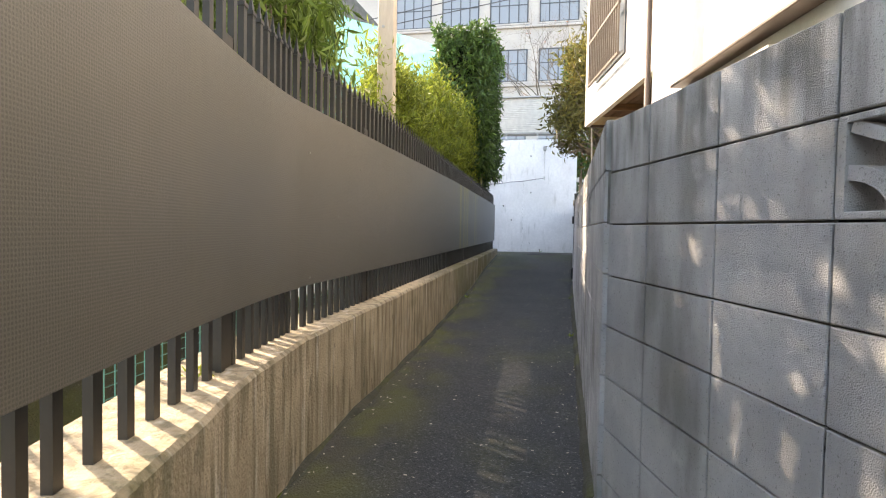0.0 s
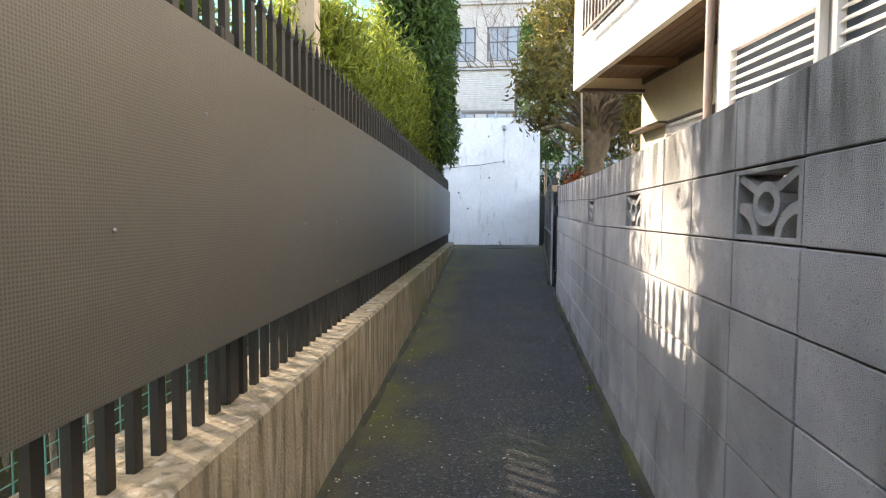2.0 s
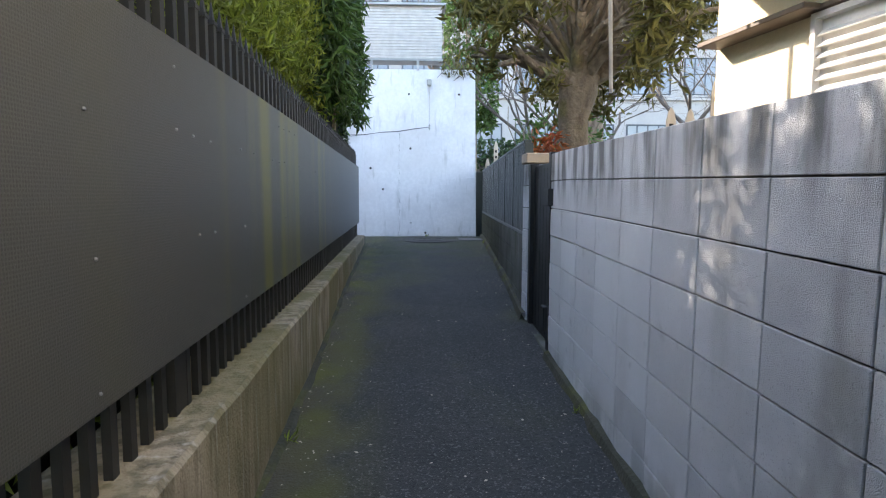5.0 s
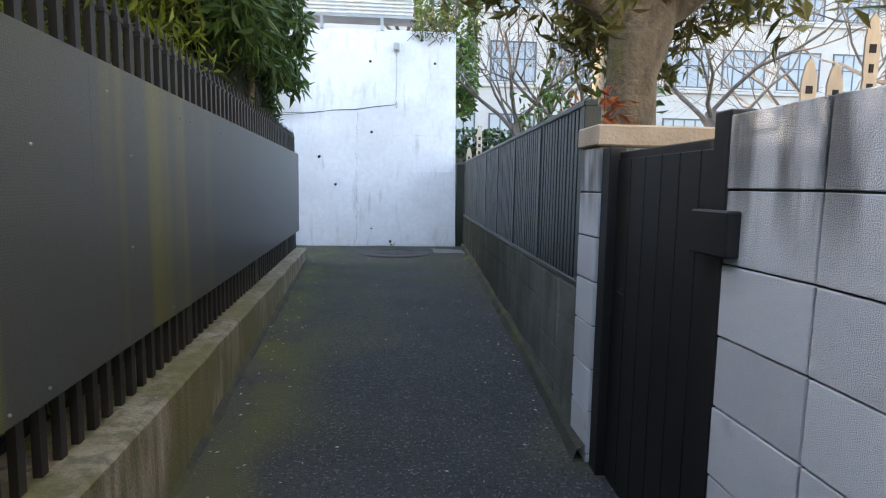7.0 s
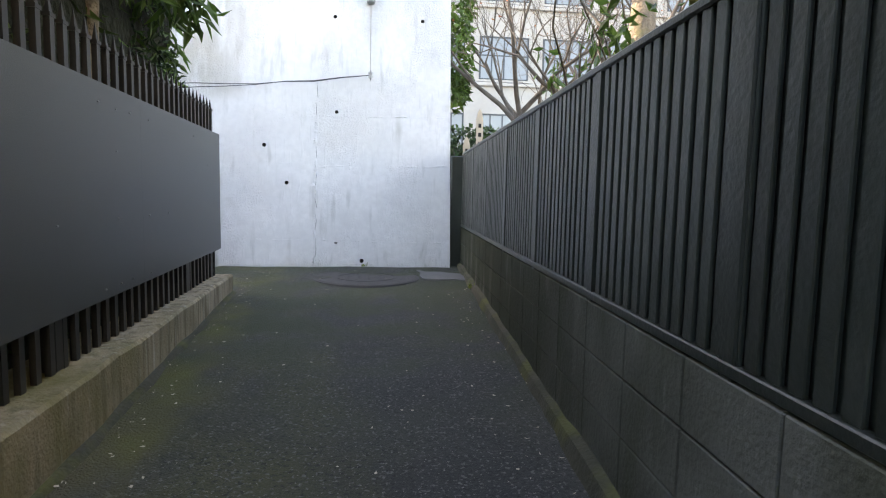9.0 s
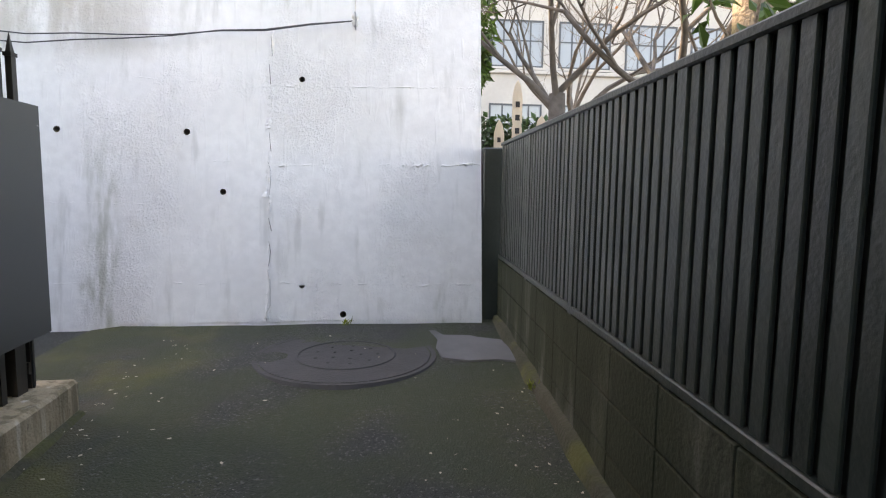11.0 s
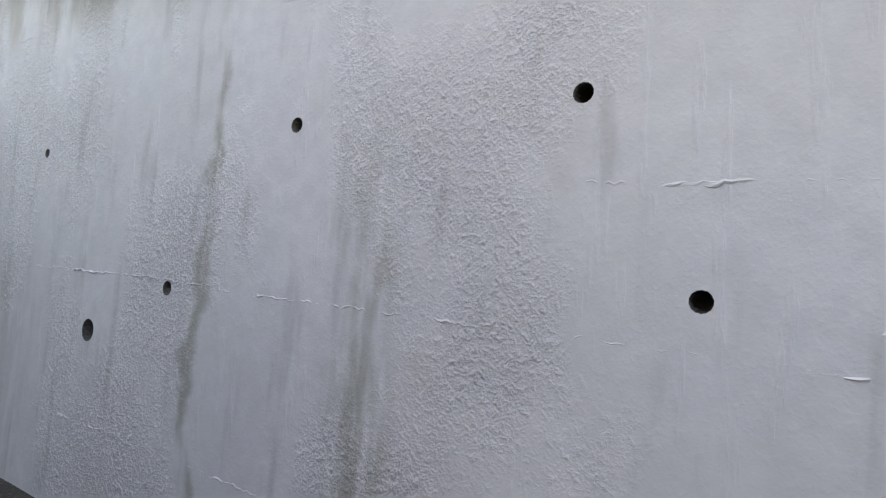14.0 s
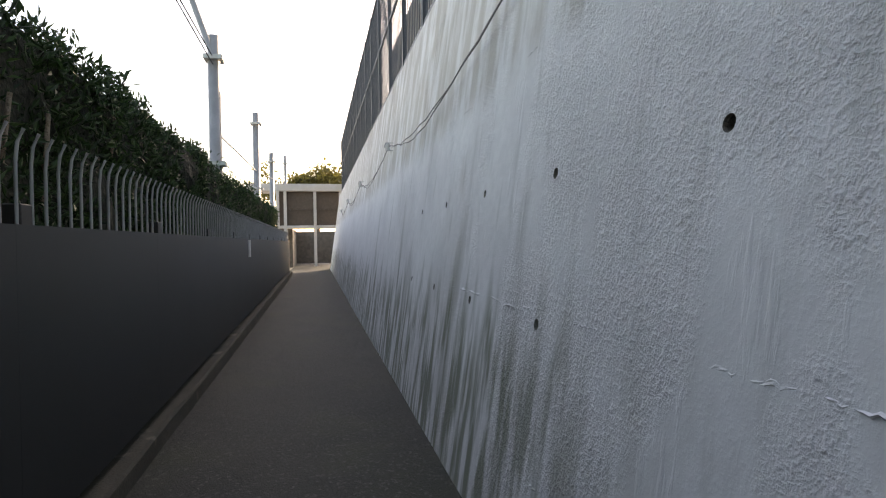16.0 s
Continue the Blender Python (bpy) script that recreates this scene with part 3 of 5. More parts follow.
# cable with insulators
def insulator(x, z, drop=0.0):
    t = thing("cable_insulator", "white porcelain insulator on a steel hook holding a black cable", "insulator", "insulators along the wall", at=(x, wall_y(z), z))
    bm = bmesh.new()
    tube(bm, [(0, 0.02, 0.05), (0, -0.10, 0.05), (0.01, -0.12, 0.0), (0, -0.10, -0.05), (0, 0.02, -0.05)], 0.006, 6)
    part("hook", bm, M_STEEL, t)
    bm = bmesh.new()
    tube(bm, [(0, -0.075, -0.045), (0, -0.075, -0.03), (0, -0.075, -0.012), (0, -0.075, 0), (0, -0.075, 0.012), (0, -0.075, 0.03), (0, -0.075, 0.045)], [0.016, 0.027, 0.027, 0.014, 0.027, 0.027, 0.016], 12)
    part("spool", bm, M_PORC, t)
SPOTS = [(-0.557, 2.71), (-5.79, 2.86), (-10.64, 2.85), (-15.45, 2.85), (-20.3, 2.83), (-25.0, 2.8)]
for sx, sz in SPOTS:
    insulator(sx, sz)
cable = thing("cable", "sagging black cable strung along the white wall", "cable")
for k, off in ((0, 0.0), (1, 0.03)):
    for (x0, z0), (x1, z1) in zip(SPOTS, SPOTS[1:]):
        pts = []
        for i in range(17):
            u = i / 16
            z = z0 + (z1 - z0) * u - (0.42 if x0 > -1 else 0.36) * 4 * u * (1 - u) * (0.6 + 0.1 * k) + 0.01 * math.sin(u * 40) + off * math.sin(u * 9)
            pts.append((x0 + (x1 - x0) * u, wall_y(z) - 0.06, z))
        part("span", tube(bmesh.new(), pts, 0.005, 5), M_WIRE, cable)
t = thing("wall_lamp", "small grey box lamp with a conduit on the white wall", "lamp", at=(-0.56, wall_y(3.63), 3.63))
part("body", boxes(((-0.05, -0.09, -0.06), (0.05, 0.04, 0.07), 0.02)), M_STEEL, t)
part("conduit", tube(bmesh.new(), [(0, -0.015, -0.06), (0, -0.14, -0.88)], 0.004, 6), M_LOUVRE, t)

# manhole and cement patch
mz = road_z(-0.57, 16.85) + 0.003
t = thing("manhole_cover", "round dark concrete manhole cover with a raised rim in the asphalt", "manhole", at=(-0.57, 16.85, mz))
bm = bmesh.new()
bmesh.ops.create_cone(bm, cap_ends=True, segments=64, radius1=0.515, radius2=0.512, depth=0.05, matrix=pose(0, 0, -0.022))
part("lid", bm, M_COVER, t)
# small black discs stand in for the dark holes in the lid
bm = bmesh.new()
for ring, count in ((0.09, 5), (0.19, 9)):
    for k in range(count):
        bmesh.ops.create_cone(bm, cap_ends=True, segments=8, radius1=0.011, radius2=0.010, depth=0.004, matrix=pose(ring * math.cos(6.283 * k / count), ring * math.sin(6.283 * k / count), 0.0035))
tagged(part("plugs", bm, M_INK, t), kind="stuff")
bm = bmesh.new()
for k in range(48):
    a0, a1 = 2 * math.pi * k / 48, 2 * math.pi * (k + 1) / 48
    for (r0, h0), (r1, h1) in (((0.285, 0.002), (0.29, 0.009)), ((0.29, 0.009), (0.30, 0.009)), ((0.30, 0.009), (0.306, 0.002))):
        bm.faces.new([bm.verts.new((r * math.cos(a), r * math.sin(a), z)) for r, a, z in ((r0, a0, h0), (r0, a1, h0), (r1, a1, h1), (r1, a0, h1))])
part("inner_ring", bm, M_COVER, t)
bm = bmesh.new()
for k in range(64):
    a0, a1 = 2 * math.pi * k / 64, 2 * math.pi * (k + 1) / 64
    for (r0, h0), (r1, h1) in (((0.52, -0.01), (0.522, 0.003)), ((0.522, 0.003), (0.55, 0.003)), ((0.55, 0.003), (0.57, -0.03))):
        bm.faces.new([bm.verts.new((r * math.cos(a), r * math.sin(a), z)) for r, a, z in ((r0, a0, h0), (r0, a1, h0), (r1, a1, h1), (r1, a0, h1))])
part("rim", bm, M_COVER, t)
bm = bmesh.new()
_z = road_z(0.3, 17.0) + 0.010
_f = bm.faces.new([bm.verts.new((px, py, _z)) for px, py in ((0.01, 16.74), (0.16, 16.67), (0.34, 16.69), (0.47, 16.63), (0.485, 16.9), (0.46, 17.12), (0.30, 17.2), (0.12, 17.42), (-0.02, 17.40), (0.02, 17.15), (-0.01, 16.95))])
_e = bmesh.ops.extrude_face_region(bm, geom=[_f])
bmesh.ops.translate(bm, vec=(0, 0, -0.08), verts=[v for v in _e["geom"] if isinstance(v, bmesh.types.BMVert)])
bmesh.ops.recalc_face_normals(bm, faces=bm.faces)
tagged(part("cement_patch", bm, M_PATCH), "pale smooth cement patch beside the manhole", "road patch", kind="structure")

# ---------------------------------------------------------------- lane's low wall with slatted fence
FA, FB = Vector((0.255, 11.08)), Vector((0.53, 17.68))
fd = (FB - FA).normalized()
fang = math.degrees(math.atan2(fd.y, fd.x))
flen = (FB - FA).length
low = tagged(new("low_wall"), "stained concrete block wall under the slatted fence, darker at its far end", "low wall", kind="structure")
low.matrix_world = pose(FA.x, FA.y, 0, 0, 0, fang)
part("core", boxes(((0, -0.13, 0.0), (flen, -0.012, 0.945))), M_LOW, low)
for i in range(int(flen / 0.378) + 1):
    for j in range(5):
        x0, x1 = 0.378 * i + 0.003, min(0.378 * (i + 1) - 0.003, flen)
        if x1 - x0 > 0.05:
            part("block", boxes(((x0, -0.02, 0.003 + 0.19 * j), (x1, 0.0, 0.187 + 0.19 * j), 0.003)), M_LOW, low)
fence = thing("slatted_fence", "dark green slatted metal fence on a low concrete wall", "fence", at=(FA.x, FA.y, 0), rz=fang)
me = bpy.data.meshes.new("slat")
_b = boxes(((-0.023, -0.022, 0.985), (0.023, -0.010, 1.80), 0.003))
_b.to_mesh(me)
_b.free()
n = int((flen - 0.1) / 0.067)
for i in range(n):
    s = share("slat", me, M_FENCE, fence)
    s.matrix_local = pose(0.075 + 0.067 * i, random.uniform(-0.001, 0.001), 0, 0, random.uniform(-0.06, 0.06), random.uniform(-1, 1))
me = bpy.data.meshes.new("back_slat")
_b = boxes(((-0.029, -0.034, 0.985), (0.029, -0.026, 1.80), 0.003))
_b.to_mesh(me)
_b.free()
for i in range(n - 1):
    s = share("back_slat", me, M_FENCE, fence)
    s.matrix_local = pose(0.1085 + 0.067 * i, 0, 0, 0, random.uniform(-0.06, 0.06), 0)
part("top_rail", boxes(((0, -0.07, 1.795), (flen, 0.0, 1.825), 0.006)), M_FENCE, fence)
part("bottom_rail", boxes(((0, -0.05, 0.955), (flen, 0.0, 0.985), 0.004)), M_FENCE, fence)
for i in range(8):
    s = min(flen - 0.03, 0.03 + i * 0.93)
    part("post", boxes(((s - 0.03, -0.085, 0.94), (s + 0.03, -0.004, 1.80), 0.004)), M_FENCE, fence)
part("cross_rail", boxes(((0, -0.058, 1.36), (flen, -0.038, 1.40))), M_FENCE, fence)
_p = part("end_pillar", boxes(((0.41, 17.72, 0.3), (0.64, 17.95, 1.79), 0.01)), M_FENCE)
tagged(_p, "dark painted pillar between the slatted fence and white wall", "pillar", kind="structure")

# ---------------------------------------------------------------- concrete block wall, gate
def rise(y):
    return max(0.0, min(0.065, (y - 6.5) * 0.0217))
BL, BH, Z0 = 0.378, 0.193, 1.165
wall_b = tagged(new("wall_block"), "grey concrete block garden wall in stack bond with openwork blocks", "wall", kind="structure")
part("core", boxes(((0.262, 2.50, -0.2), (0.36, 9.86, 1.16)), ((0.262, 2.50, 1.36), (0.36, 9.86, 1.552))), M_MORTAR, wall_b)
block_me = []
for v in range(3):
    bm = boxes(((0, 0.0028, 0.0025), (0.115, BL - 0.0028, BH - 0.0025), 0.0025))
    me = bpy.data.meshes.new("block")
    bm.to_mesh(me)
    bm.free()
    block_me.append(me)
def openwork():
    """A pierced block: a border, a ring in the middle and curved spokes to its corners."""
    bm = bmesh.new()
    b = 0.017
    box(bm, (0, 0.003, 0.003), (0.11, BL - 0.003, b), 0.002)
    box(bm, (0, 0.003, BH - b), (0.11, BL - 0.003, BH - 0.003), 0.002)
    box(bm, (0, 0.003, b - 0.002), (0.11, b + 0.006, BH - b + 0.002))
    box(bm, (0, BL - b - 0.006, b - 0.002), (0.11, BL - 0.003, BH - b + 0.002))
    def band(centre, rx0, rz0, rx1, rz1, a0, a1, n, x0):
        rings = []
        for k in range(n + 1):
            a = a0 + (a1 - a0) * k / n
            c, q = math.cos(a), math.sin(a)
            rings.append([bm.verts.new((x, centre[0] + rx * c, centre[1] + rz * q)) for x, rx, rz in ((x0, rx0, rz0), (x0, rx1, rz1), (0.105, rx1, rz1), (0.105, rx0, rz0))])
        for r0, r1 in zip(rings, rings[1:]):
            for k in range(4):
                bm.faces.new((r0[k], r0[(k + 1) % 4], r1[(k + 1) % 4], r1[k]))
    cy, cz = BL / 2, BH / 2
    band((cy, cz), 0.047, 0.030, 0.075, 0.055, 0, 2 * math.pi, 28, 0.003)
    for yy in (0.012, BL - 0.012):
        t0 = 0 if yy < cy else math.pi / 2
        band((yy, 0.012), 0.098, 0.062, 0.128, 0.090, t0, t0 + math.pi / 2, 12, 0.005)
        d = 1 if yy < cy else -1
        m = pose(0, yy + d * 0.075, BH - 0.045, math.degrees(math.atan2(-0.05 * d, 0.13)))
        box(bm, (0.004, -0.06, -0.011), (0.105, 0.06, 0.011), 0.0, m)
    bmesh.ops.recalc_face_normals(bm, faces=bm.faces)
    me = bpy.data.meshes.new("openwork_block")
    bm.to_mesh(me)
    bm.free()
    return me
open_me = openwork()
OPEN = {3.516, 5.028, 6.54}
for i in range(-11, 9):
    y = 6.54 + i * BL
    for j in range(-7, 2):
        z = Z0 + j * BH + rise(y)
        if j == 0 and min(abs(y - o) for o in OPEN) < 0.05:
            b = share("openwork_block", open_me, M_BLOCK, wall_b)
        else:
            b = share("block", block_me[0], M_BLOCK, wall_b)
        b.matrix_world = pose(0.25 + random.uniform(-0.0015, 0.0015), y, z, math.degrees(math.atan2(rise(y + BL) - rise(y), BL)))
# pieces of the middle course between the openwork blocks are backed singly
for i in range(-11, 9):
    y = 6.54 + i * BL
    if min(abs(y - o) for o in OPEN) > 0.05:
        part("core", boxes(((0.262, y, 1.16), (0.36, y + BL, 1.36))), M_MORTAR, wall_b)
near = tagged(new("wall_block_near"), "grey concrete block wall in dappled light, bending with the lane", "wall", kind="structure")
nd = (NEAR_R - BEND_R).normalized()
nang = math.degrees(math.atan2(nd.y, nd.x))
near.matrix_world = pose(BEND_R.x, BEND_R.y, 0, 0, 0, nang)
part("core", boxes(((0.0, 0.012, -0.2), (4.0, 0.11, 1.155)), ((0.0, 0.012, 1.352), (4.0, 0.11, 1.535)), ((0.0, 0.012, 1.15), (1.17, 0.11, 1.36)), ((1.57, 0.012, 1.15), (4.0, 0.11, 1.36))), M_MORTAR, near)
for i in range(10):
    for j in range(-7, 2):
        op = j == 0 and i == 3
        b = share("openwork_block" if op else "block", open_me if op else block_me[0], M_BLOCK, near)
        b.matrix_local = pose(0.39 * i, 0, 1.157 + j * BH, 0, 0, 0) @ Matrix(((0, 1.03, 0, 0), (1, 0, 0, 0), (0, 0, 1, 0), (0, 0, 0, 1)))

gate = thing("gate", "black steel garden gate, closed, with latch and hinges", "gate", at=(0.30, 9.98, 0.17))
bm = boxes(((0, 0, 0.02), (0.03, 0.76, 1.40), 0.004))
for k in range(6):
    box(bm, (-0.004, 0.014 + k * 0.125, 0.05), (0.0, 0.135 + k * 0.125, 1.37), 0.002)
part("leaf", bm, M_GATE, gate)
part("latch", boxes(((-0.085, -0.15, 1.08), (-0.03, 0.03, 1.20), 0.005)), M_GATE, gate)
part("hinge", boxes(((-0.085, -0.06, 0.16), (-0.03, 0.05, 0.34), 0.005)), M_GATE, gate)
part("gate_post", boxes(((-0.055, -0.085, 0.0), (0.03, -0.01, 1.46), 0.005)), M_GATE, gate)
part("gate_post", boxes(((-0.04, 0.765, 0.0), (0.03, 0.85, 1.42), 0.005)), M_GATE, gate)
part("handle", tube(bmesh.new(), [(-0.004, 0.66, 0.835), (-0.025, 0.66, 0.85), (-0.004, 0.66, 0.865)], 0.004, 6), M_RAIL, gate)
tagged(part("threshold", boxes(((0.24, 9.93, 0.05), (0.42, 10.84, 0.185), 0.006)), M_LOW), "concrete threshold under the gate", "threshold", kind="structure")
pier = tagged(new("gate_pier"), "concrete block pier beside the gate with beige coping", "pier", kind="structure")
for k in range(8):
    part("block", boxes(((0.25, 10.845, 0.055 + 0.193 * k + 0.003), (0.62, 11.07, 0.055 + 0.193 * (k + 1) - 0.003), 0.004)), M_BLOCK, pier)
part("core", boxes(((0.262, 10.855, 0.0), (0.61, 11.06, 1.59))), M_MORTAR, pier)
part("coping", boxes(((0.235, 10.83, 1.60), (3.2, 11.09, 1.69), 0.008)), M_CAPSTONE, pier)
part("return_wall", boxes(((0.62, 10.87, 0.0), (3.2, 11.05, 1.60))), M_BLOCK, pier)

# ---------------------------------------------------------------- house
HANG = -80.0   # x of the house frame runs along its wall towards the lane's start
house = thing("house", "white and cream stucco house with an overhanging upper storey", "house", at=(1.2, 9.5, 0), rz=HANG)
# local x along the wall towards the start of the lane, local -y out to the lane
def hpart(name, mats, *items, label=""):
    return part(name, boxes(*items), mats, house, label)
hpart("lower_wall", M_CREAM, ((0.0, 0.0, 0.0), (3.5, 0.2, 2.75)))
hpart("front_block", M_HOUSE, ((3.40, -0.92, 0.0), (12.0, 0.3, 6.6), 0.006))
hpart("end_wall", M_HOUSE, ((-0.004, 0.2, 0.0), (0.2, 6.0, 6.6)))
hpart("upper_storey", M_HOUSE, ((0.0, -0.85, 2.95), (3.395, 0.3, 6.6), 0.01))
hpart("skirt", M_HOUSE, ((0.0, -0.848, 2.74), (3.39, -0.78, 2.955), 0.004))
sof = hpart("soffit", M_WOOD, ((0.06, -0.78, 2.90), (3.39, 0.0, 2.948)))
for k in range(8):
    part("soffit_board", boxes(((0.08, -0.77 + k * 0.096, 2.885), (3.38, -0.685 + k * 0.096, 2.90))), M_WOOD, sof)
hpart("edge_trim", M_BROWN, ((0.06, -0.03, 2.82), (3.39, 0.0, 2.885)))
hpart("lower_wall", M_CREAM, ((0.0, 0.004, 2.75), (3.5, 0.19, 2.95)))
hpart("roof", M_BROWN, ((-0.4, -1.2, 6.6), (12.4, 7.0, 6.75), 0.02))
hpart("beam", M_WOOD, ((0.9, -0.775, 2.80), (1.0, -0.03, 2.885)))
def pipe(x, y, z0, z1, r=0.03):
    part("downpipe", tube(bmesh.new(), [(x, y, z0), (x, y, z1)], r, 10), M_BROWN, house)
pipe(3.37, -0.95, 0.2, 6.5, 0.028)
pipe(3.31, -0.93, 0.2, 2.65, 0.018)
hpart("end_beam", M_CREAM, ((0.0, -0.775, 2.76), (0.06, 0.0, 2.945)))
hpart("edge_trim", M_BROWN, ((-0.004, -0.778, 2.725), (0.09, -0.002, 2.76)))
part("downpipe", tube(bmesh.new(), [(-0.02, -0.74, 2.74), (0.0, -0.72, 1.95)], 0.012, 8), M_LOUVRE, house)
# grille window of the upper storey
w = hpart("window", M_FRAME, ((0.75, -0.87, 3.22), (2.2, -0.84, 4.6)))
part("pane", boxes(((0.8, -0.874, 3.27), (2.15, -0.871, 4.55))), M_GLASS, w)
for k in range(16):
    part("bar", boxes(((0.73 + k * 0.102, -0.97, 3.17), (0.75 + k * 0.102, -0.95, 4.65))), M_BROWN, w)
part("grille_rail", boxes(((0.7, -0.975, 3.17), (2.3, -0.945, 3.2)), ((0.7, -0.975, 3.75), (2.3, -0.945, 3.78))), M_BROWN, w)
def louvre(x0, x1, z0, z1, m, m2, face=0.0, back=M_BLUE):
    t = hpart("shutter", m2, ((x0 - 0.03, face - 0.05, z0 - 0.03), (x1 + 0.03, face - 0.006, z0)), ((x0 - 0.03, face - 0.05, z1), (x1 + 0.03, face - 0.006, z1 + 0.03)),
              ((x0 - 0.03, face - 0.05, z0), (x0, face - 0.006, z1)), ((x1, face - 0.05, z0), (x1 + 0.03, face - 0.006, z1)))
    part("backing", boxes(((x0, face - 0.006, z0), (x1, face - 0.002, z1))), back, t)
    nn = int((z1 - z0) / 0.055)
    for k in range(nn):
        b = bmesh.new()
        box(b, (x0, -0.02, -0.004), (x1, 0.02, 0.004), 0.0, pose(0, 0, 0, 40))
        s = part("slat", b, m, t)
        s.matrix_local = pose(0, face - 0.022, z0 + 0.03 + k * 0.055)
louvre(0.80, 1.61, 1.55, 2.20, M_LOUVRE, M_LOUVRE, back=M_LOUVRE)
louvre(1.69, 2.18, 1.55, 2.20, M_FRAME, M_BROWN, back=M_FRAME)
louvre(3.64, 4.34, 1.45, 2.19, M_LOUVRE, M_LOUVRE, -0.92)
louvre(4.48, 5.60, 1.45, 2.19, M_LOUVRE, M_LOUVRE, -0.92)
part("canopy", boxes(((4.3, -1.06, 2.29), (6.25, -0.92, 2.315), 0.006)), M_BROWN, house)
part("ledge", boxes(((0.02, -0.16, 2.235), (0.84, 0.0, 2.265), 0.005)), M_BROWN, house)
part("ledge", boxes(((0.76, -0.07, 2.235), (3.45, 0.0, 2.26), 0.004)), M_BROWN, house)

# ---------------------------------------------------------------- trees and shrubs
def limb(bm, p, d, ln, r, depth, rng, tips, kinks=4, spread=0.7, up=0.25):
    pts, rad = [Vector(p)], [r]
    d = Vector(d).normalized()
    for k in range(kinks):
        d = (d + Vector(rng.normal(size=3)) * 0.16 + Vector((0, 0, up * 0.15))).normalized()
        pts.append(pts[-1] + d * ln / kinks)
        rad.append(r * (1 - 0.5 * (k + 1) / kinks))
    tube(bm, pts, rad, 8 if r > 0.04 else 5)
    if depth == 0:
        tips.extend(pts[1:])
        return
    for k in range(3 if depth > 1 else 4):
        i = kinks - (k % 3) if k else kinks
        nd_ = (d + Vector(rng.normal(size=3)) * spread + Vector((0, 0, up))).normalized()
        limb(bm, pts[i], nd_, ln * rng.uniform(0.55, 0.8), rad[i] * rng.uniform(0.6, 0.85), depth - 1, rng, tips, kinks, spread, up)
    tips.append(pts[-1])

def bare_tree(x, y, z, h, seed, label):
    rng = np.random.default_rng(seed)
    t = thing("bare_tree", label, "tree", "bare trees in the graveyard", at=(x, y, z))
    bm, tips = bmesh.new(), []
    tube(bm, [(0, 0, 0), (0.05, 0.03, h * 0.2), (0.02, 0.05, h * 0.4)], [0.2, 0.16, 0.13], 10)
    part("trunk", bm, M_BARE, t)
    bm = bmesh.new()
    for k in range(5):
        a = k * 1.26 + rng.uniform(0, 0.6)
        limb(bm, (0.02, 0.05, h * (0.32 + 0.02 * k)), (math.cos(a), math.sin(a), 0.9), h * 0.34, 0.055, 4, rng, tips, 4, 0.55, 0.3)
    part("crown_limb", bm, M_BARE, t)
    pts = clumped(rng, 60, [tuple(p) for p in tips], (0.08,) * 3)
    leaves("dry_leaves", pts, 0.07, M_RED, t)
bare_tree(2.4, 22.5, 0.2, 7.0, 11, "leafless cherry tree with pale forked limbs behind the fence")
bare_tree(6.5, 21.0, 0.2, 7.5, 12, "leafless tree with spreading dark limbs in the graveyard")
bare_tree(3.5, 20.6, 0.2, 6.2, 17, "leafless tree with many dark limbs forking low")
bare_tree(4.5, 28.0, 0.2, 8.0, 13, "leafless tree before the pale building")
bare_tree(8.5, 17.0, 0.2, 7.0, 14, "leafless tree beyond the garden wall")
bare_tree(-0.3, 26.0, 2.5, 8.0, 15, "leafless tree rising behind the white wall")
bare_tree(11.5, 24.0, 0.2, 8.0, 16, "leafless tree far back in the graveyard")

# evergreen tree over the gate
rng = np.random.default_rng(5)
t = thing("evergreen_tree", "old evergreen tree with a knobbly forked trunk behind the gate", "tree", at=(1.08, 12.5, 0.1))
bm, tips = bmesh.new(), []
tube(bm, [(0, 0, 0), (-0.01, 0, 0.8), (0.0, 0, 1.7), (-0.02, 0, 2.1), (0.03, 0, 2.4), (0.05, 0, 2.65), (0.06, 0.02, 2.95)], [0.21, 0.18, 0.165, 0.17, 0.225, 0.21, 0.16], 14)
for v in bm.verts:
    v.co += 0.025 * Vector((noise.noise(v.co * 3), noise.noise(v.co * 3 + Vector((9, 0, 0))), 0))
part("trunk", bm, M_BARK, t)
bm = bmesh.new()
for d, ln, r in (((-1, -0.15, 0.25), 1.1, 0.12), ((1, 0.1, 0.22), 1.5, 0.12), ((0.2, -0.3, 1.2), 1.6, 0.14), ((-0.5, 0.7, 0.6), 1.3, 0.09), ((0.7, 0.8, 0.6), 1.4, 0.09), ((-0.4, -0.9, 0.7), 1.2, 0.09), ((0.6, -0.9, 0.6), 1.2, 0.08)):
    limb(bm, (0.02, 0, 2.5), d, ln * 0.7, r, 1, rng, tips, 4, 0.5, 0.2)
part("crown_limb", bm, M_BARK, t)
cl = []
while len(cl) < 190:
    q = rng.normal(size=3)
    q = q / np.linalg.norm(q) * rng.uniform(0.55, 1.0) ** 0.5 * np.array((1.45, 1.6, 1.75)) + (0.1, 0.1, 3.75)
    if q[2] > 2.05 and not (math.hypot(q[0], q[1]) < 0.8 and q[2] < 3.0) and noise.noise(Vector(q) * 1.1) > -0.18:
        cl.append(tuple(q))
pts = clumped(rng, 14000, cl, (0.15, 0.15, 0.10))
pts = pts[~((np.abs(pts[:, 0]) < 0.32) & (pts[:, 1] < 0.3) & (pts[:, 2] < 3.3))]
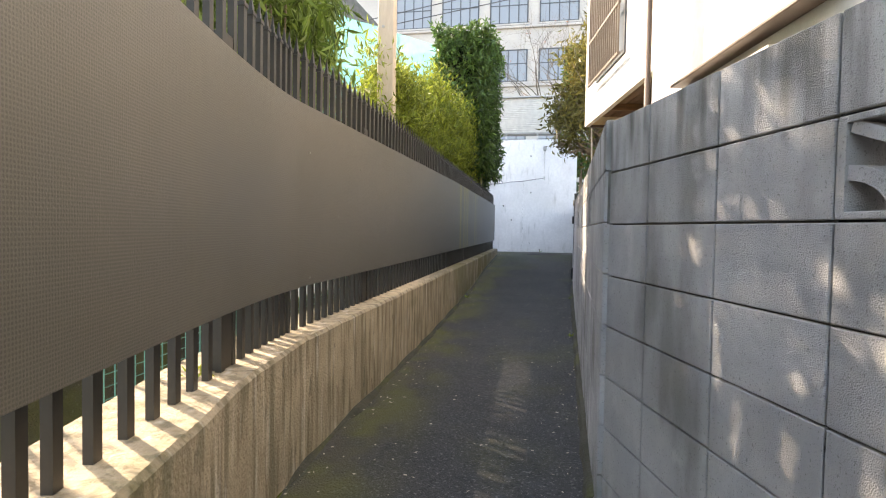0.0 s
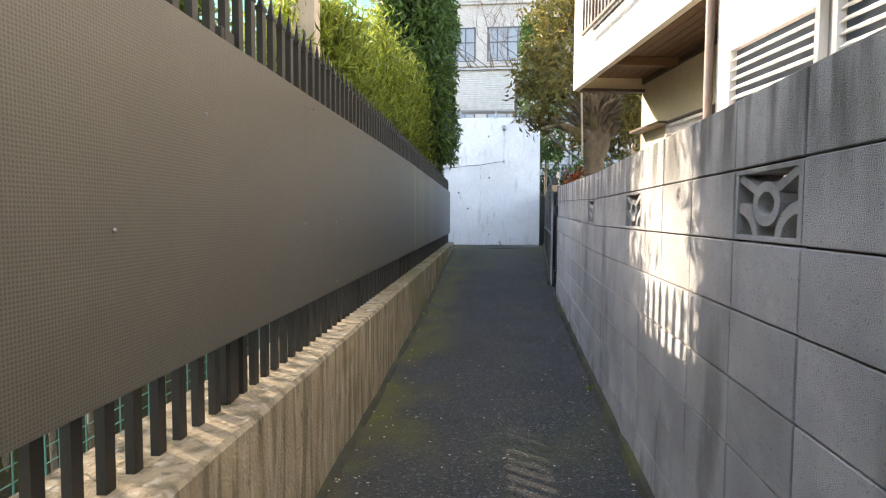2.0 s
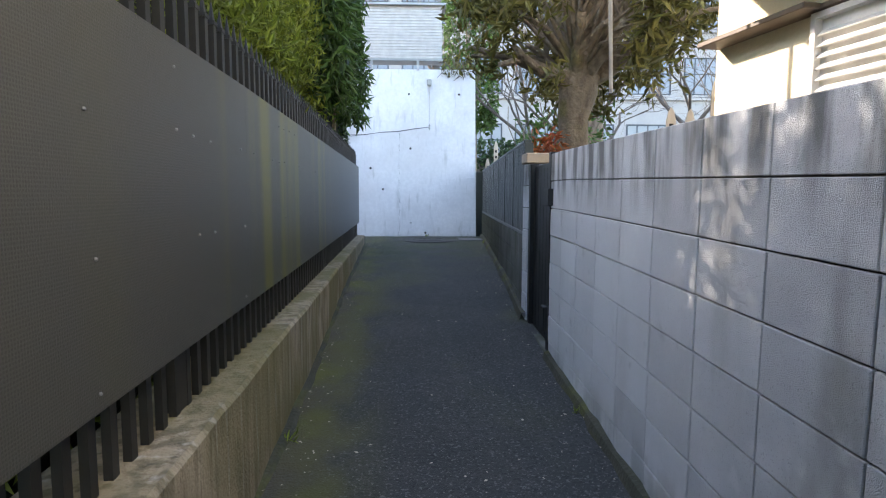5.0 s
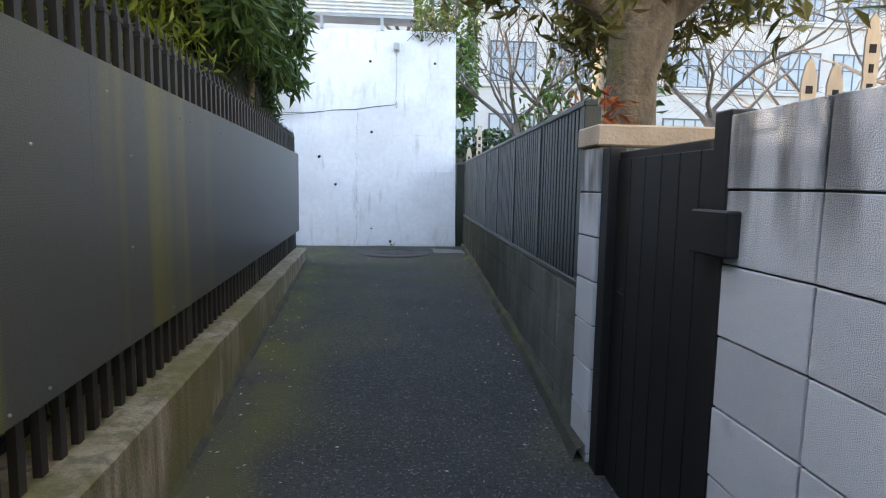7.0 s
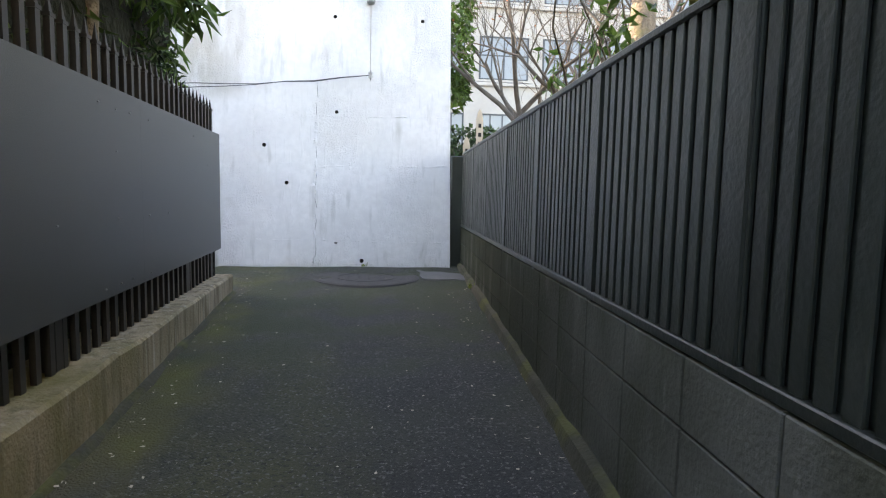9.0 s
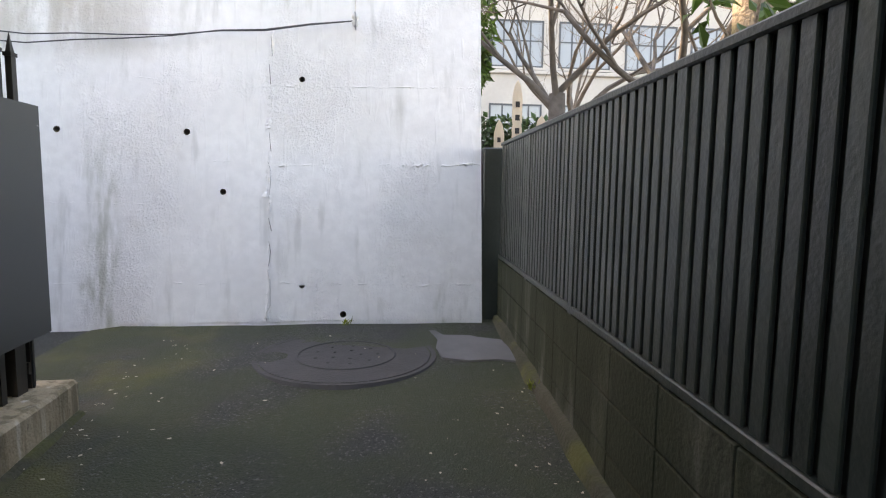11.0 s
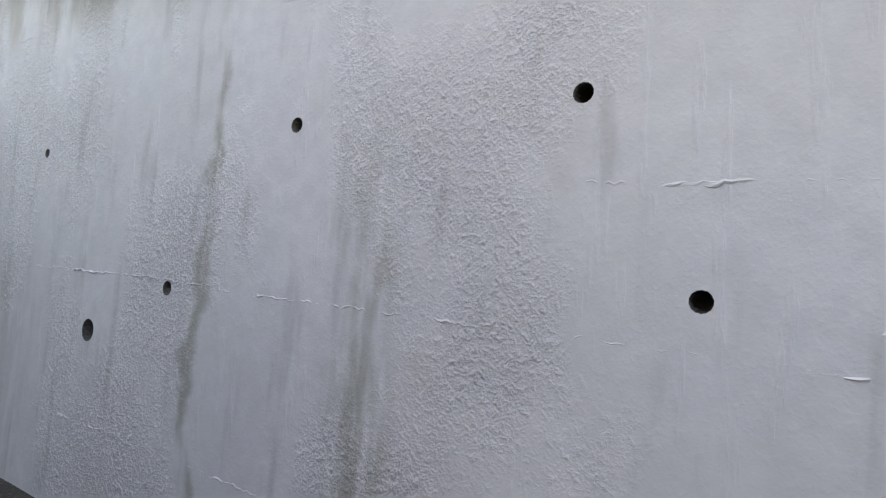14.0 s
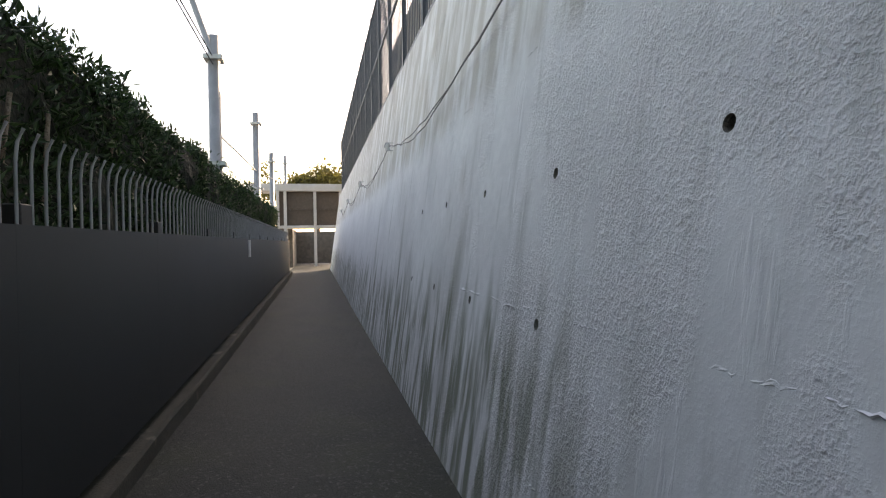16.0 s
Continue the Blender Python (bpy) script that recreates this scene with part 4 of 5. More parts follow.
pts = pts[(pts[:, 2] > 2.0) & ((np.hypot(pts[:, 0], pts[:, 1]) > 0.55) | (pts[:, 2] > 3.0)) & (pts[:, 0] > -1.5)]
leaves("crown", pts, 0.15, M_OLIVE, t, 0.14, 0.3)
bm = bmesh.new()
for q in cl[::2]:
    mid = Vector(q) * 0.55 + Vector((0.02, 0, 2.6)) * 0.45 + Vector((0, 0, 0.12))
    tube(bm, [(0.03, 0.0, 2.6), mid, q], [0.035, 0.02, 0.006], 5)
part("twig_growth", bm, M_BARK, t)

# broad-leaved shrub showing over the slatted fence
rng = np.random.default_rng(6)
t = thing("shrub", "broad-leaved evergreen shrub behind the slatted fence", "shrub", at=(1.15, 14.9, 0.2))
bm, tips = bmesh.new(), []
for k in range(7):
    limb(bm, (0, 0, 0), (rng.normal() * 0.35, rng.normal() * 0.5, 1.4), 1.5, 0.03, 1, rng, tips, 4, 0.6, 0.4)
part("stem", bm, M_BARK, t)
pts = clumped(rng, 1800, [tuple(p) for p in tips], (0.10, 0.14, 0.10))
leaves("leaf_mass", pts[pts[:, 0] > -0.25], 0.115, M_LAUREL, t, 0.22, 0.0)
rng = np.random.default_rng(61)
t = thing("shrub", "red-leaved shrub at the foot of the tree", "shrub", at=(0.72, 12.2, 1.05))
leaves("leaf_mass", rng.normal(size=(220, 3)) * (0.07, 0.1, 0.12) + (0, 0, 0.75), 0.09, M_RED, t, 0.2)
part("stems", tube(bmesh.new(), [(0, 0, -0.9), (0, 0, 0.6)], 0.02, 6), M_BARK, t)

# graveyard hedge and stone wall at the back
tagged(part("graveyard_wall", boxes(((-1.0, 32.0, -0.1), (30.0, 32.4, 3.0))), M_STONE), "dark stone wall at the back of the graveyard", "wall", kind="structure")
rng = np.random.default_rng(7)
pts = rng.uniform((0, 31.3, 2.5), (28, 32.2, 3.7), (9000, 3))
_h = thing("hedge", "clipped dark hedge on the graveyard wall", "hedge", kind="stuff")
leaves("leaf_mass", pts, 0.22, M_DARKHEDGE, _h, 0.3)

def grave_plank(x, y, z, h, w, seed, marks):
    t = thing("grave_plank", "tall weathered wooden memorial plank with notched top and inked marks", "memorial plank", "planks in the graveyard", at=(x, y, z), rz=random.uniform(-12, 12))
    bm = bmesh.new()
    prof = [(-w / 2, 0), (w / 2, 0), (w / 2, h * 0.80), (w * 0.42, h * 0.815), (w / 2, h * 0.83), (w / 2, h * 0.93), (w * 0.28, h * 0.98), (0, h), (-w * 0.28, h * 0.98), (-w / 2, h * 0.93), (-w / 2, h * 0.83), (-w * 0.42, h * 0.815), (-w / 2, h * 0.80)]
    f = bm.faces.new([bm.verts.new((px, 0, pz)) for px, pz in prof])
    ex = bmesh.ops.extrude_face_region(bm, geom=[f])
    bmesh.ops.translate(bm, vec=(0, 0.015, 0), verts=[v for v in ex["geom"] if isinstance(v, bmesh.types.BMVert)])
    bmesh.ops.recalc_face_normals(bm, faces=bm.faces)
    part("plank", bm, M_PLANK, t)
    if marks:
        r = random.Random(seed)
        for k in range(6):
            zz = h * (0.90 - 0.055 * k)
            bm = box(bmesh.new(), (-w * r.uniform(0.15, 0.24), -0.004, zz - h * 0.012), (w * r.uniform(0.15, 0.24), -0.001, zz + h * 0.012))
            part("ink_mark", bm, M_INK, t)
for i, (x, y, z, h, w) in enumerate(((1.95, 11.9, 0.3, 1.95, 0.10), (2.2, 12.0, 0.3, 1.95, 0.10), (2.52, 12.1, 0.3, 2.3, 0.10), (2.75, 12.6, 0.3, 1.7, 0.1),
                                     (0.78, 19.0, 0.2, 1.95, 0.10), (0.98, 19.1, 0.2, 2.35, 0.10), (1.2, 19.0, 0.2, 2.0, 0.12), (1.5, 19.3, 0.2, 2.0, 0.12), (1.64, 19.4, 0.2, 2.0, 0.12), (1.95, 19.5, 0.2, 1.85, 0.11),
                                     (2.6, 19.6, 0.2, 1.9, 0.1), (2.8, 19.8, 0.2, 1.95, 0.1))):
    grave_plank(x, y, z, h, w, i, True)

def palm(x, y, z, h):
    t = thing("palm", "windmill palm with a shaggy fibrous trunk", "palm tree", at=(x, y, z))
    bm = tube(bmesh.new(), [(0, 0, h * k / 14) for k in range(15)], [0.11 + 0.025 * (k % 2) for k in range(15)], 9)
    part("trunk", bm, M_BARK, t)
    r = random.Random(3)
    bm = bmesh.new()
    for k in range(70):
        a, zz = r.uniform(0, 6.3), r.uniform(0.3, h)
        tube(bm, [(0.11 * math.cos(a), 0.11 * math.sin(a), zz), (0.2 * math.cos(a), 0.2 * math.sin(a), zz + 0.12)], [0.012, 0.003], 4)
    part("leaf_stubs", bm, M_BARE, t)
    bm = bmesh.new()
    for k in range(16):
        a, e = k * 0.9, r.uniform(-0.3, 0.9)
        c = Vector((math.cos(a) * math.cos(e), math.sin(a) * math.cos(e), math.sin(e)))
        side = c.cross(Vector((0, 0, 1))).normalized()
        for q in range(-6, 7):
            dd = (c + side * q * 0.16).normalized()
            b0, b1 = Vector((0, 0, h)) + c * 0.4, Vector((0, 0, h)) + c * 0.4 + dd * 0.5 - Vector((0, 0, 0.06))
            u = dd.cross(Vector((0, 0, 1))).normalized() * 0.018
            bm.faces.new([bm.verts.new(v) for v in (b0 - u, b0 + u, b1)])
    part("fronds", bm, M_LAUREL, t)
palm(3.4, 12.4, 0.2, 2.6)
palm(4.5, 12.0, 0.2, 3.0)

# ---------------------------------------------------------------- planting behind the left fence
def inside(rng, n, lo, hi, shell=0.55):
    """Points thick towards the faces of a box, with an uneven outline."""
    u = rng.uniform(-1, 1, (n, 3))
    k = rng.random(n) < shell
    ax = rng.integers(0, 3, n)
    u[np.arange(n)[k], ax[k]] = np.sign(u[np.arange(n)[k], ax[k]]) * rng.uniform(0.8, 1.06, k.sum())
    c, h = (np.array(lo) + hi) / 2, (np.array(hi) - lo) / 2
    p = c + u * h
    w = np.array([noise.noise(Vector(q) * 1.6) for q in p])
    return p + np.sign(p - c) * (w[:, None] * 0.12)

def stems(parent, n, lo, hi, r, seed, material=M_BARK):
    g = np.random.default_rng(seed)
    bm = bmesh.new()
    for k in range(n):
        x, y = g.uniform(lo[0], hi[0]), g.uniform(lo[1], hi[1])
        tube(bm, [(x, y, lo[2]), (x + g.normal() * 0.05, y + g.normal() * 0.05, (lo[2] + hi[2]) / 2), (x + g.normal() * 0.12, y + g.normal() * 0.12, hi[2])], [r, r * 0.8, r * 0.4], 6)
    part("stem", bm, material, parent)

rng = np.random.default_rng(21)
t = thing("bamboo", "sunlit yellow-green bamboo clump leaning over the pickets", "bamboo")
stems(t, 16, (-2.5, 2.6, 0.0), (-1.9, 4.6, 4.2), 0.012, 1)
cl = rng.uniform((-2.9, 2.3, 2.1), (-1.5, 5.2, 4.6), (260, 3))
cl = cl[cl[:, 0] < -0.05 - 0.385 * cl[:, 1]]
thick = rng.uniform((-3.0, 3.9, 2.0), (-2.2, 5.75, 3.8), (220, 3))
spots = np.concatenate([clumped(rng, 11500, cl, (0.11, 0.13, 0.18)), clumped(rng, 22000, thick, (0.10, 0.10, 0.16))])
leaves("foliage", spots, 0.13, M_BAMBOO, t, 0.11, 0.9)
t = thing("bamboo", "sunlit bamboo clump behind the near pickets", "bamboo")
stems(t, 10, (-2.6, 0.6, 0.0), (-1.6, 2.6, 4.2), 0.012, 2)
cl = rng.uniform((-2.5, -0.8, 2.3), (-1.4, 2.6, 4.6), (110, 3))
leaves("foliage", clumped(rng, 6000, cl, (0.12, 0.14, 0.2)), 0.13, M_BAMBOO, t, 0.11, 0.9)
t = thing("conifer_hedge", "yellow-green conifer hedge tight behind the pickets", "hedge")
stems(t, 12, (-2.4, 7.6, 0.0), (-2.0, 12.2, 2.4), 0.03, 3)
cl = np.concatenate([rng.uniform((-2.5, 6.35, 0.3), (-1.80, 12.4, 2.65), (480, 3)), rng.uniform((-2.5, 6.5, 2.4), (-1.9, 8.6, 3.2), (60, 3)), rng.uniform((-2.4, 6.8, 2.4), (-1.9, 12.4, 3.1), (110, 3)), rng.uniform((-2.2, 7.0, 2.4), (-2.0, 7.4, 3.2), (10, 3)),
                     rng.uniform((-2.4, 9.0, 2.6), (-1.9, 12.4, 3.6), (130, 3))])
pts = clumped(rng, 60000, cl, (0.09, 0.11, 0.13))
pts = pts[(pts[:, 2] > 1.95) | (pts[:, 0] < -1.20 - 0.0475 * pts[:, 1])]
leaves("foliage", pts, 0.10, M_CONIFER, t, 0.12, -0.9)
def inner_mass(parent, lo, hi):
    """Rough dark core inside a hedge, added to block sun and paint its shade."""
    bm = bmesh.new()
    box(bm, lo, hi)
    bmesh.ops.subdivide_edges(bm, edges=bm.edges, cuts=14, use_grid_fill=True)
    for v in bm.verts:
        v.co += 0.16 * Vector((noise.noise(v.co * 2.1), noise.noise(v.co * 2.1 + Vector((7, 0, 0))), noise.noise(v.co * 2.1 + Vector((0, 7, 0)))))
    part("inner_mass", bm, M_HEDGE_SHADE, parent)
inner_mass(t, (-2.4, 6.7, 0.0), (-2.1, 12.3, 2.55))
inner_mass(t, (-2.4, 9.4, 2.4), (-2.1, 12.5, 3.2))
# low core that paints the dark gap under the sheet metal
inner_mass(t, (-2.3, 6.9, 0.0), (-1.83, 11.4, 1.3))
t = thing("ground_shrub", "dark low evergreen shrubs filling the space behind the fence", "shrub")
leaves("foliage", rng.uniform((-2.6, 12.0, 0.2), (-2.0, 15.7, 2.0), (6000, 3)), 0.12, M_LAUREL, t, 0.16, 0.2)
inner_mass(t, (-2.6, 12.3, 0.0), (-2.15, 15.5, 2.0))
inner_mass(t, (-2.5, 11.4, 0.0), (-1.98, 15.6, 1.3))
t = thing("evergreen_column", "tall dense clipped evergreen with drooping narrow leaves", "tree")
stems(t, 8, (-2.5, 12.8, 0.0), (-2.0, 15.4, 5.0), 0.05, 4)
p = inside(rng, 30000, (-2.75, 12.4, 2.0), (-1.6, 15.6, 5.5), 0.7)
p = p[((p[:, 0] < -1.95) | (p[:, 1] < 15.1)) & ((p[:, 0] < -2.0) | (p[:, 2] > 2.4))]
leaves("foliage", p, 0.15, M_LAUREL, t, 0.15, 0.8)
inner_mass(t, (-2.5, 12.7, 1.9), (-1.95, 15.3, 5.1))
t = thing("evergreen_column", "small clipped evergreen column on top of the wall", "tree", at=(0, 0, 0))
stems(t, 3, (0.3, 23.5, 0.2), (1.1, 24.3, 7.0), 0.06, 5)
leaves("foliage", inside(rng, 5000, (0.0, 23.2, 3.5), (1.5, 24.6, 8.3), 0.8), 0.2, M_LAUREL, t, 0.2, 0.5)
t = thing("hedge", "dark backlit hedge rising behind the sheet metal fence", "hedge")
stems(t, 60, (-26.0, 14.9, 0.3), (-3.2, 15.3, 2.4), 0.03, 6)
p = inside(rng, 150000, (-26.5, 14.65, 0.7), (-2.6, 15.45, 2.85), 0.7)
tp = rng.uniform((-26.5, 14.8, 2.7), (-2.9, 15.4, 2.95), (60, 3))
near_part = inside(rng, 70000, (-12.0, 14.75, 1.5), (-2.6, 15.45, 2.9), 0.8)
leaves("foliage", np.concatenate([p, near_part, clumped(rng, 3000, tp, (0.04, 0.04, 0.14))]), 0.075, M_DARKHEDGE, t, 0.15, -0.7)
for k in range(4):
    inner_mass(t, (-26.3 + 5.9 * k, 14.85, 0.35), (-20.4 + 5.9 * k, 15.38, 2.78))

# utility post and safety net behind the pickets
t = thing("utility_post", "pale square timber post with bolts behind the fence", "post", at=(-2.0, 6.7, 0))
part("shaft", boxes(((-0.10, -0.06, 0), (0.10, 0.06, 7.5), 0.01)), M_POLE, t)
for k in range(10):
    b = bmesh.new()
    bmesh.ops.create_cone(b, cap_ends=True, segments=8, radius1=0.02, radius2=0.014, depth=0.02, matrix=pose(-0.03, -0.068, 1.8 + k * 0.42, 90))
    part("bolt", b, M_STEEL, t)
def net(x0, y0, x1, y1, z1, label):
    t = thing("safety_net", label, "net")
    n = 40
    bm = bmesh.new()
    g = []
    for j in range(25):
        row = []
        for i in range(n + 1):
            u = i / n
            k = noise.noise(Vector((u * 14, j * 0.25, x0)))
            row.append(bm.verts.new((x0 + (x1 - x0) * u + 0.12 * k, y0 + (y1 - y0) * u + 0.12 * k, 0.2 + (z1 - 0.2) * j / 24)))
        g.append(row)
    for j in range(24):
        for i in range(n):
            bm.faces.new((g[j][i], g[j][i + 1], g[j + 1][i + 1], g[j + 1][i])).smooth = True
    part("cloth", bm, M_TEAL, t)
    bm = bmesh.new()
    for i in range(6):
        u = i / 5
        tube(bm, [(x0 + (x1 - x0) * u, y0 + (y1 - y0) * u + 0.2, 0), (x0 + (x1 - x0) * u, y0 + (y1 - y0) * u + 0.2, z1 + 0.2)], 0.04, 8)
    part("poles", bm, M_STEEL, t)
net(-9.0, 7.5, -3.1, 16.0, 6.1, "tall translucent teal safety net on steel poles")

# wire mesh seen between the picket feet
t = thing("wire_mesh_fence", "teal wire mesh fence just behind the pickets", "fence")
bm = bmesh.new()
a, b = Vector((-1.6, 2.0)), Vector((-2.0, 9.0))
for i in range(120):
    q = a.lerp(b, i / 120)
    box(bm, (q.x - 0.002, q.y - 0.002, 0.0), (q.x + 0.002, q.y + 0.002, 1.3))
for k in range(24):
    z = 0.05 + k * 0.05
    tube(bm, [(*a, z), (*b, z)], 0.002, 4)
part("mesh", bm, M_MESH, t)
tagged(part("garden_wall", boxes(((-5.2, -3.0, -0.1), (-5.0, 7.0, 1.7))), M_HOUSE), "white rendered wall beyond the fence", "wall", kind="structure")

# ---------------------------------------------------------------- far buildings
def ring_frame(x0, x1, z0, z1, w, y0, y1):
    """One closed rectangular frame in the plane of a facade."""
    bm = bmesh.new()
    loops = [[bm.verts.new((px, py, pz)) for px, pz in ((x0 + i, z0 + i), (x1 - i, z0 + i), (x1 - i, z1 - i), (x0 + i, z1 - i))] for i, py in ((0, y1), (0, y0), (w, y0), (w, y1))]
    for l0, l1 in zip(loops, loops[1:] + loops[:1]):
        for k in range(4):
            bm.faces.new((l0[k], l0[(k + 1) % 4], l1[(k + 1) % 4], l1[k]))
    bmesh.ops.recalc_face_normals(bm, faces=bm.faces)
    return bm
def facade(x0, x1, y, z1, label, cols, rows, width, height, pitch, z_first, x_first):
    b = thing("school_building", label, "building")
    part("wall", boxes(((x0, y, 0), (x1, y + 12, z1))), M_BUILD, b)
    part("roof", boxes(((x0 - 0.4, y - 0.5, z1), (x1 + 0.4, y + 12.4, z1 + 0.5), 0.05)), M_BUILD, b)
    for r in range(rows):
        z = z_first + r * pitch
        part("ledge", boxes(((x0, y - 0.18, z - 0.35), (x1, y, z - 0.15), 0.03)), M_BUILD, b)
        for c in range(cols):
            x = x_first + c * (width + 0.85)
            w = part("window", ring_frame(x, x + width, z, z + height, 0.1, y - 0.05, y + 0.02), M_FRAME, b)
            for q in (1, 2, 3):
                part("mullion", boxes(((x + width * q / 4 - 0.04, y - 0.04, z + 0.1), (x + width * q / 4 + 0.04, y + 0.02, z + height - 0.1))), M_FRAME, w)
            part("transom", boxes(((x + 0.1, y - 0.044, z + height * 0.55), (x + width - 0.1, y + 0.02, z + height * 0.55 + 0.07))), M_FRAME, w)
            part("pane", boxes(((x, y - 0.02, z), (x + width, y - 0.012, z + height))), M_GLASS, w)
            part("sill", boxes(((x - 0.1, y - 0.16, z - 0.12), (x + width + 0.1, y, z))), M_BUILD, w)
facade(-30, 50, 45.0, 26.0, "long pale institutional building with dark-framed windows", 16, 5, 2.95, 2.5, 4.45, 3.6, -13.6)

# structure bridging the far end of the side lane
t = thing("footbridge", "white-framed glazed bridge across the end of the lane", "bridge")
part("deck", boxes(((-37.5, 13.5, 2.45), (-36.0, 18.5, 2.6), 0.01)), M_HOUSE, t)
part("roof", boxes(((-37.7, 13.3, 4.5), (-35.9, 18.7, 4.9), 0.02)), M_HOUSE, t)
for y in (14.9, 15.3, 16.9, 18.3):
    part("column", boxes(((-36.1, y - 0.08, 0.3), (-35.95, y + 0.08, 4.5))), M_HOUSE, t)
w = part("window", boxes(((-36.4, 14.9, 2.6), (-36.35, 18.4, 4.5))), M_BROWN, t)
part("handrail", boxes(((-36.06, 13.6, 3.5), (-36.0, 18.4, 3.56))), M_BROWN, t)
t = thing("gate_screen", "brown timber screen at the end of the side fence", "screen")
part("board", boxes(((-28.4, 15.7, 0.3), (-27.05, 15.82, 1.75))), M_WOOD, t)
t = thing("dark_passage", "dark passage walls under the bridge", "wall", kind="structure")
part("side_wall", boxes(((-44, 14.0, 0.0), (-37.6, 15.6, 2.45)), ((-44.3, 13.0, 0.0), (-44, 20, 2.4))), M_STONE, t)
rng = np.random.default_rng(31)
t = thing("far_tree", "distant round tree above the bridge", "tree", at=(-48, 17.0, 0))
part("trunk", tube(bmesh.new(), [(0, 0, 0), (0, 0, 4)], [0.3, 0.2], 8), M_BARK, t)
cl = rng.normal(size=(60, 3)) * (1.0, 2.2, 0.6) + (0, 0, 6.0)
leaves("crown", clumped(rng, 7000, cl, (0.4, 0.5, 0.3)), 0.3, M_OLIVE, t, 0.3)
def net_pole(x, y, z1, r, arm):
    t = thing("net_pole", "tall grey steel net pole with clamps above the hedge", "pole", "net poles above the hedge", at=(x, y, 0))
    part("shaft", tube(bmesh.new(), [(0, 0, 0), (0, 0, z1)], [r * 1.1, r], 12), M_STEEL, t)
    part("clamp", boxes(((-r * 1.5, -r * 1.5, z1 - 0.5), (r * 1.5, r * 1.5, z1 - 0.4), 0.01), ((-r * 1.2, -r * 1.7, z1 * 0.55), (r * 1.2, r * 1.7, z1 * 0.55 + 0.1), 0.01)), M_STEEL, t)
    if arm:
        part("arm", tube(bmesh.new(), [(0, 0, z1 - 0.45), (0.4, -0.5, z1 + 1.1)], 0.06, 8), M_STEEL, t)
net_pole(-15.5, 15.0, 5.8, 0.12, True)
net_pole(-28.0, 14.6, 7.0, 0.14, False)
net_pole(-33.5, 14.8, 6.2, 0.12, False)
net_pole(-37.0, 15.3, 6.6, 0.08, False)
bm = bmesh.new()
tube(bm, [(-15.5, 15.0, 3.9), (-28, 14.6, 4.6), (-37, 15.3, 4.9)], 0.02, 5)
tube(bm, [(-15.5, 15.0, 5.2), (-7, 14.6, 6.0), (0, 14, 6.8)], 0.012, 5)
tube(bm, [(-15.5, 15.0, 5.35), (-7, 14.5, 6.2), (0, 13.8, 7.0)], 0.012, 5)
tagged(part("overhead_cable", bm, M_WIRE), "thin overhead cables between the net poles", "cable")

# mesh fence on top of the white wall
t = thing("wall_top_fence", "tall dark steel mesh fence on top of the white wall", "fence")
for i in range(17):
    x = -6.6 - i * 1.5
    part("post", boxes(((x - 0.03, 18.15, WALL_TOP), (x + 0.03, 18.21, 6.4), 0.004)), M_FRAME, t)
for z in (4.05, 5.2, 6.35):
    part("rail", boxes(((-31.0, 18.165, z), (-6.5, 18.195, z + 0.04))), M_FRAME, t)
me = bpy.data.meshes.new("bar")
_b = boxes(((0, 18.175, 4.0), (0.012, 18.187, 6.38)))
_b.to_mesh(me)
_b.free()
for i in range(200):
    share("bar", me, M_FRAME, t).location.x = -31 + i * 0.1225
for i in range(8):
    x = -7.0 - i * 3.0
    part("brace", tube(bmesh.new(), [(x, 18.3, 4.0), (x - 1.4, 18.3, 6.3)], 0.02, 6), M_STEEL, t)
t = thing("louvred_building", "building with curved slatted screens behind the mesh fence", "building")
part("wall", boxes(((-34, 21.0, 0), (-9.6, 30, 11.6))), M_STONE, t)
for k in range(22):
    part("screen_slat", boxes(((-33, 20.4, 3.9 + k * 0.22), (-10.2, 20.7, 4.02 + k * 0.22))), (M_CAPSTONE, M_BLUE, M_STEEL, M_LOUVRE, M_FRAME)[k * 7 % 5], t)

t = thing("bare_tree", "thick dark tree trunk rising behind the slatted fence", "tree", at=(3.1, 18.6, 0.1))
part("trunk", tube(bmesh.new(), [(0, 0, 0), (0.03, 0, 1.5), (0.0, 0.05, 3.2), (0.1, 0.0, 5.5)], [0.24, 0.2, 0.18, 0.14], 12), M_BARK, t)

# leaf litter and grit along the foot of the walls
rng = np.random.default_rng(77)
pts = []
while len(pts) < 900:
    y = rng.uniform(1.0, 17.3)
    edge = -1.07 - 0.0475 * (y - 2.35) if y > 2.35 else -1.05 + 0.27 * (2.35 - y)
    x = edge + abs(rng.normal()) * 0.14 if rng.random() < 0.6 else (0.22 + max(0.0, (y - 11) * 0.04)) - abs(rng.normal()) * 0.16
    if rng.random() < 0.25:
        x = rng.uniform(edge, 0.2)
    pts.append((x, y, road_z(x, y) + 0.006))
pts = np.array(pts)
lit = leaves("leaf_litter", pts, 0.022, M_PLANK, None, 0.3)
tagged(lit, "scattered dry leaf fragments and grit on the asphalt", "leaf litter", kind="stuff")
flat = np.array([v.co for v in lit.data.vertices])
base = np.repeat(pts, 4, axis=0)
flat[:, 2] = base[:, 2] + (flat[:, 2] - base[:, 2]) * 0.15
lit.data.vertices.foreach_set("co", flat.ravel())

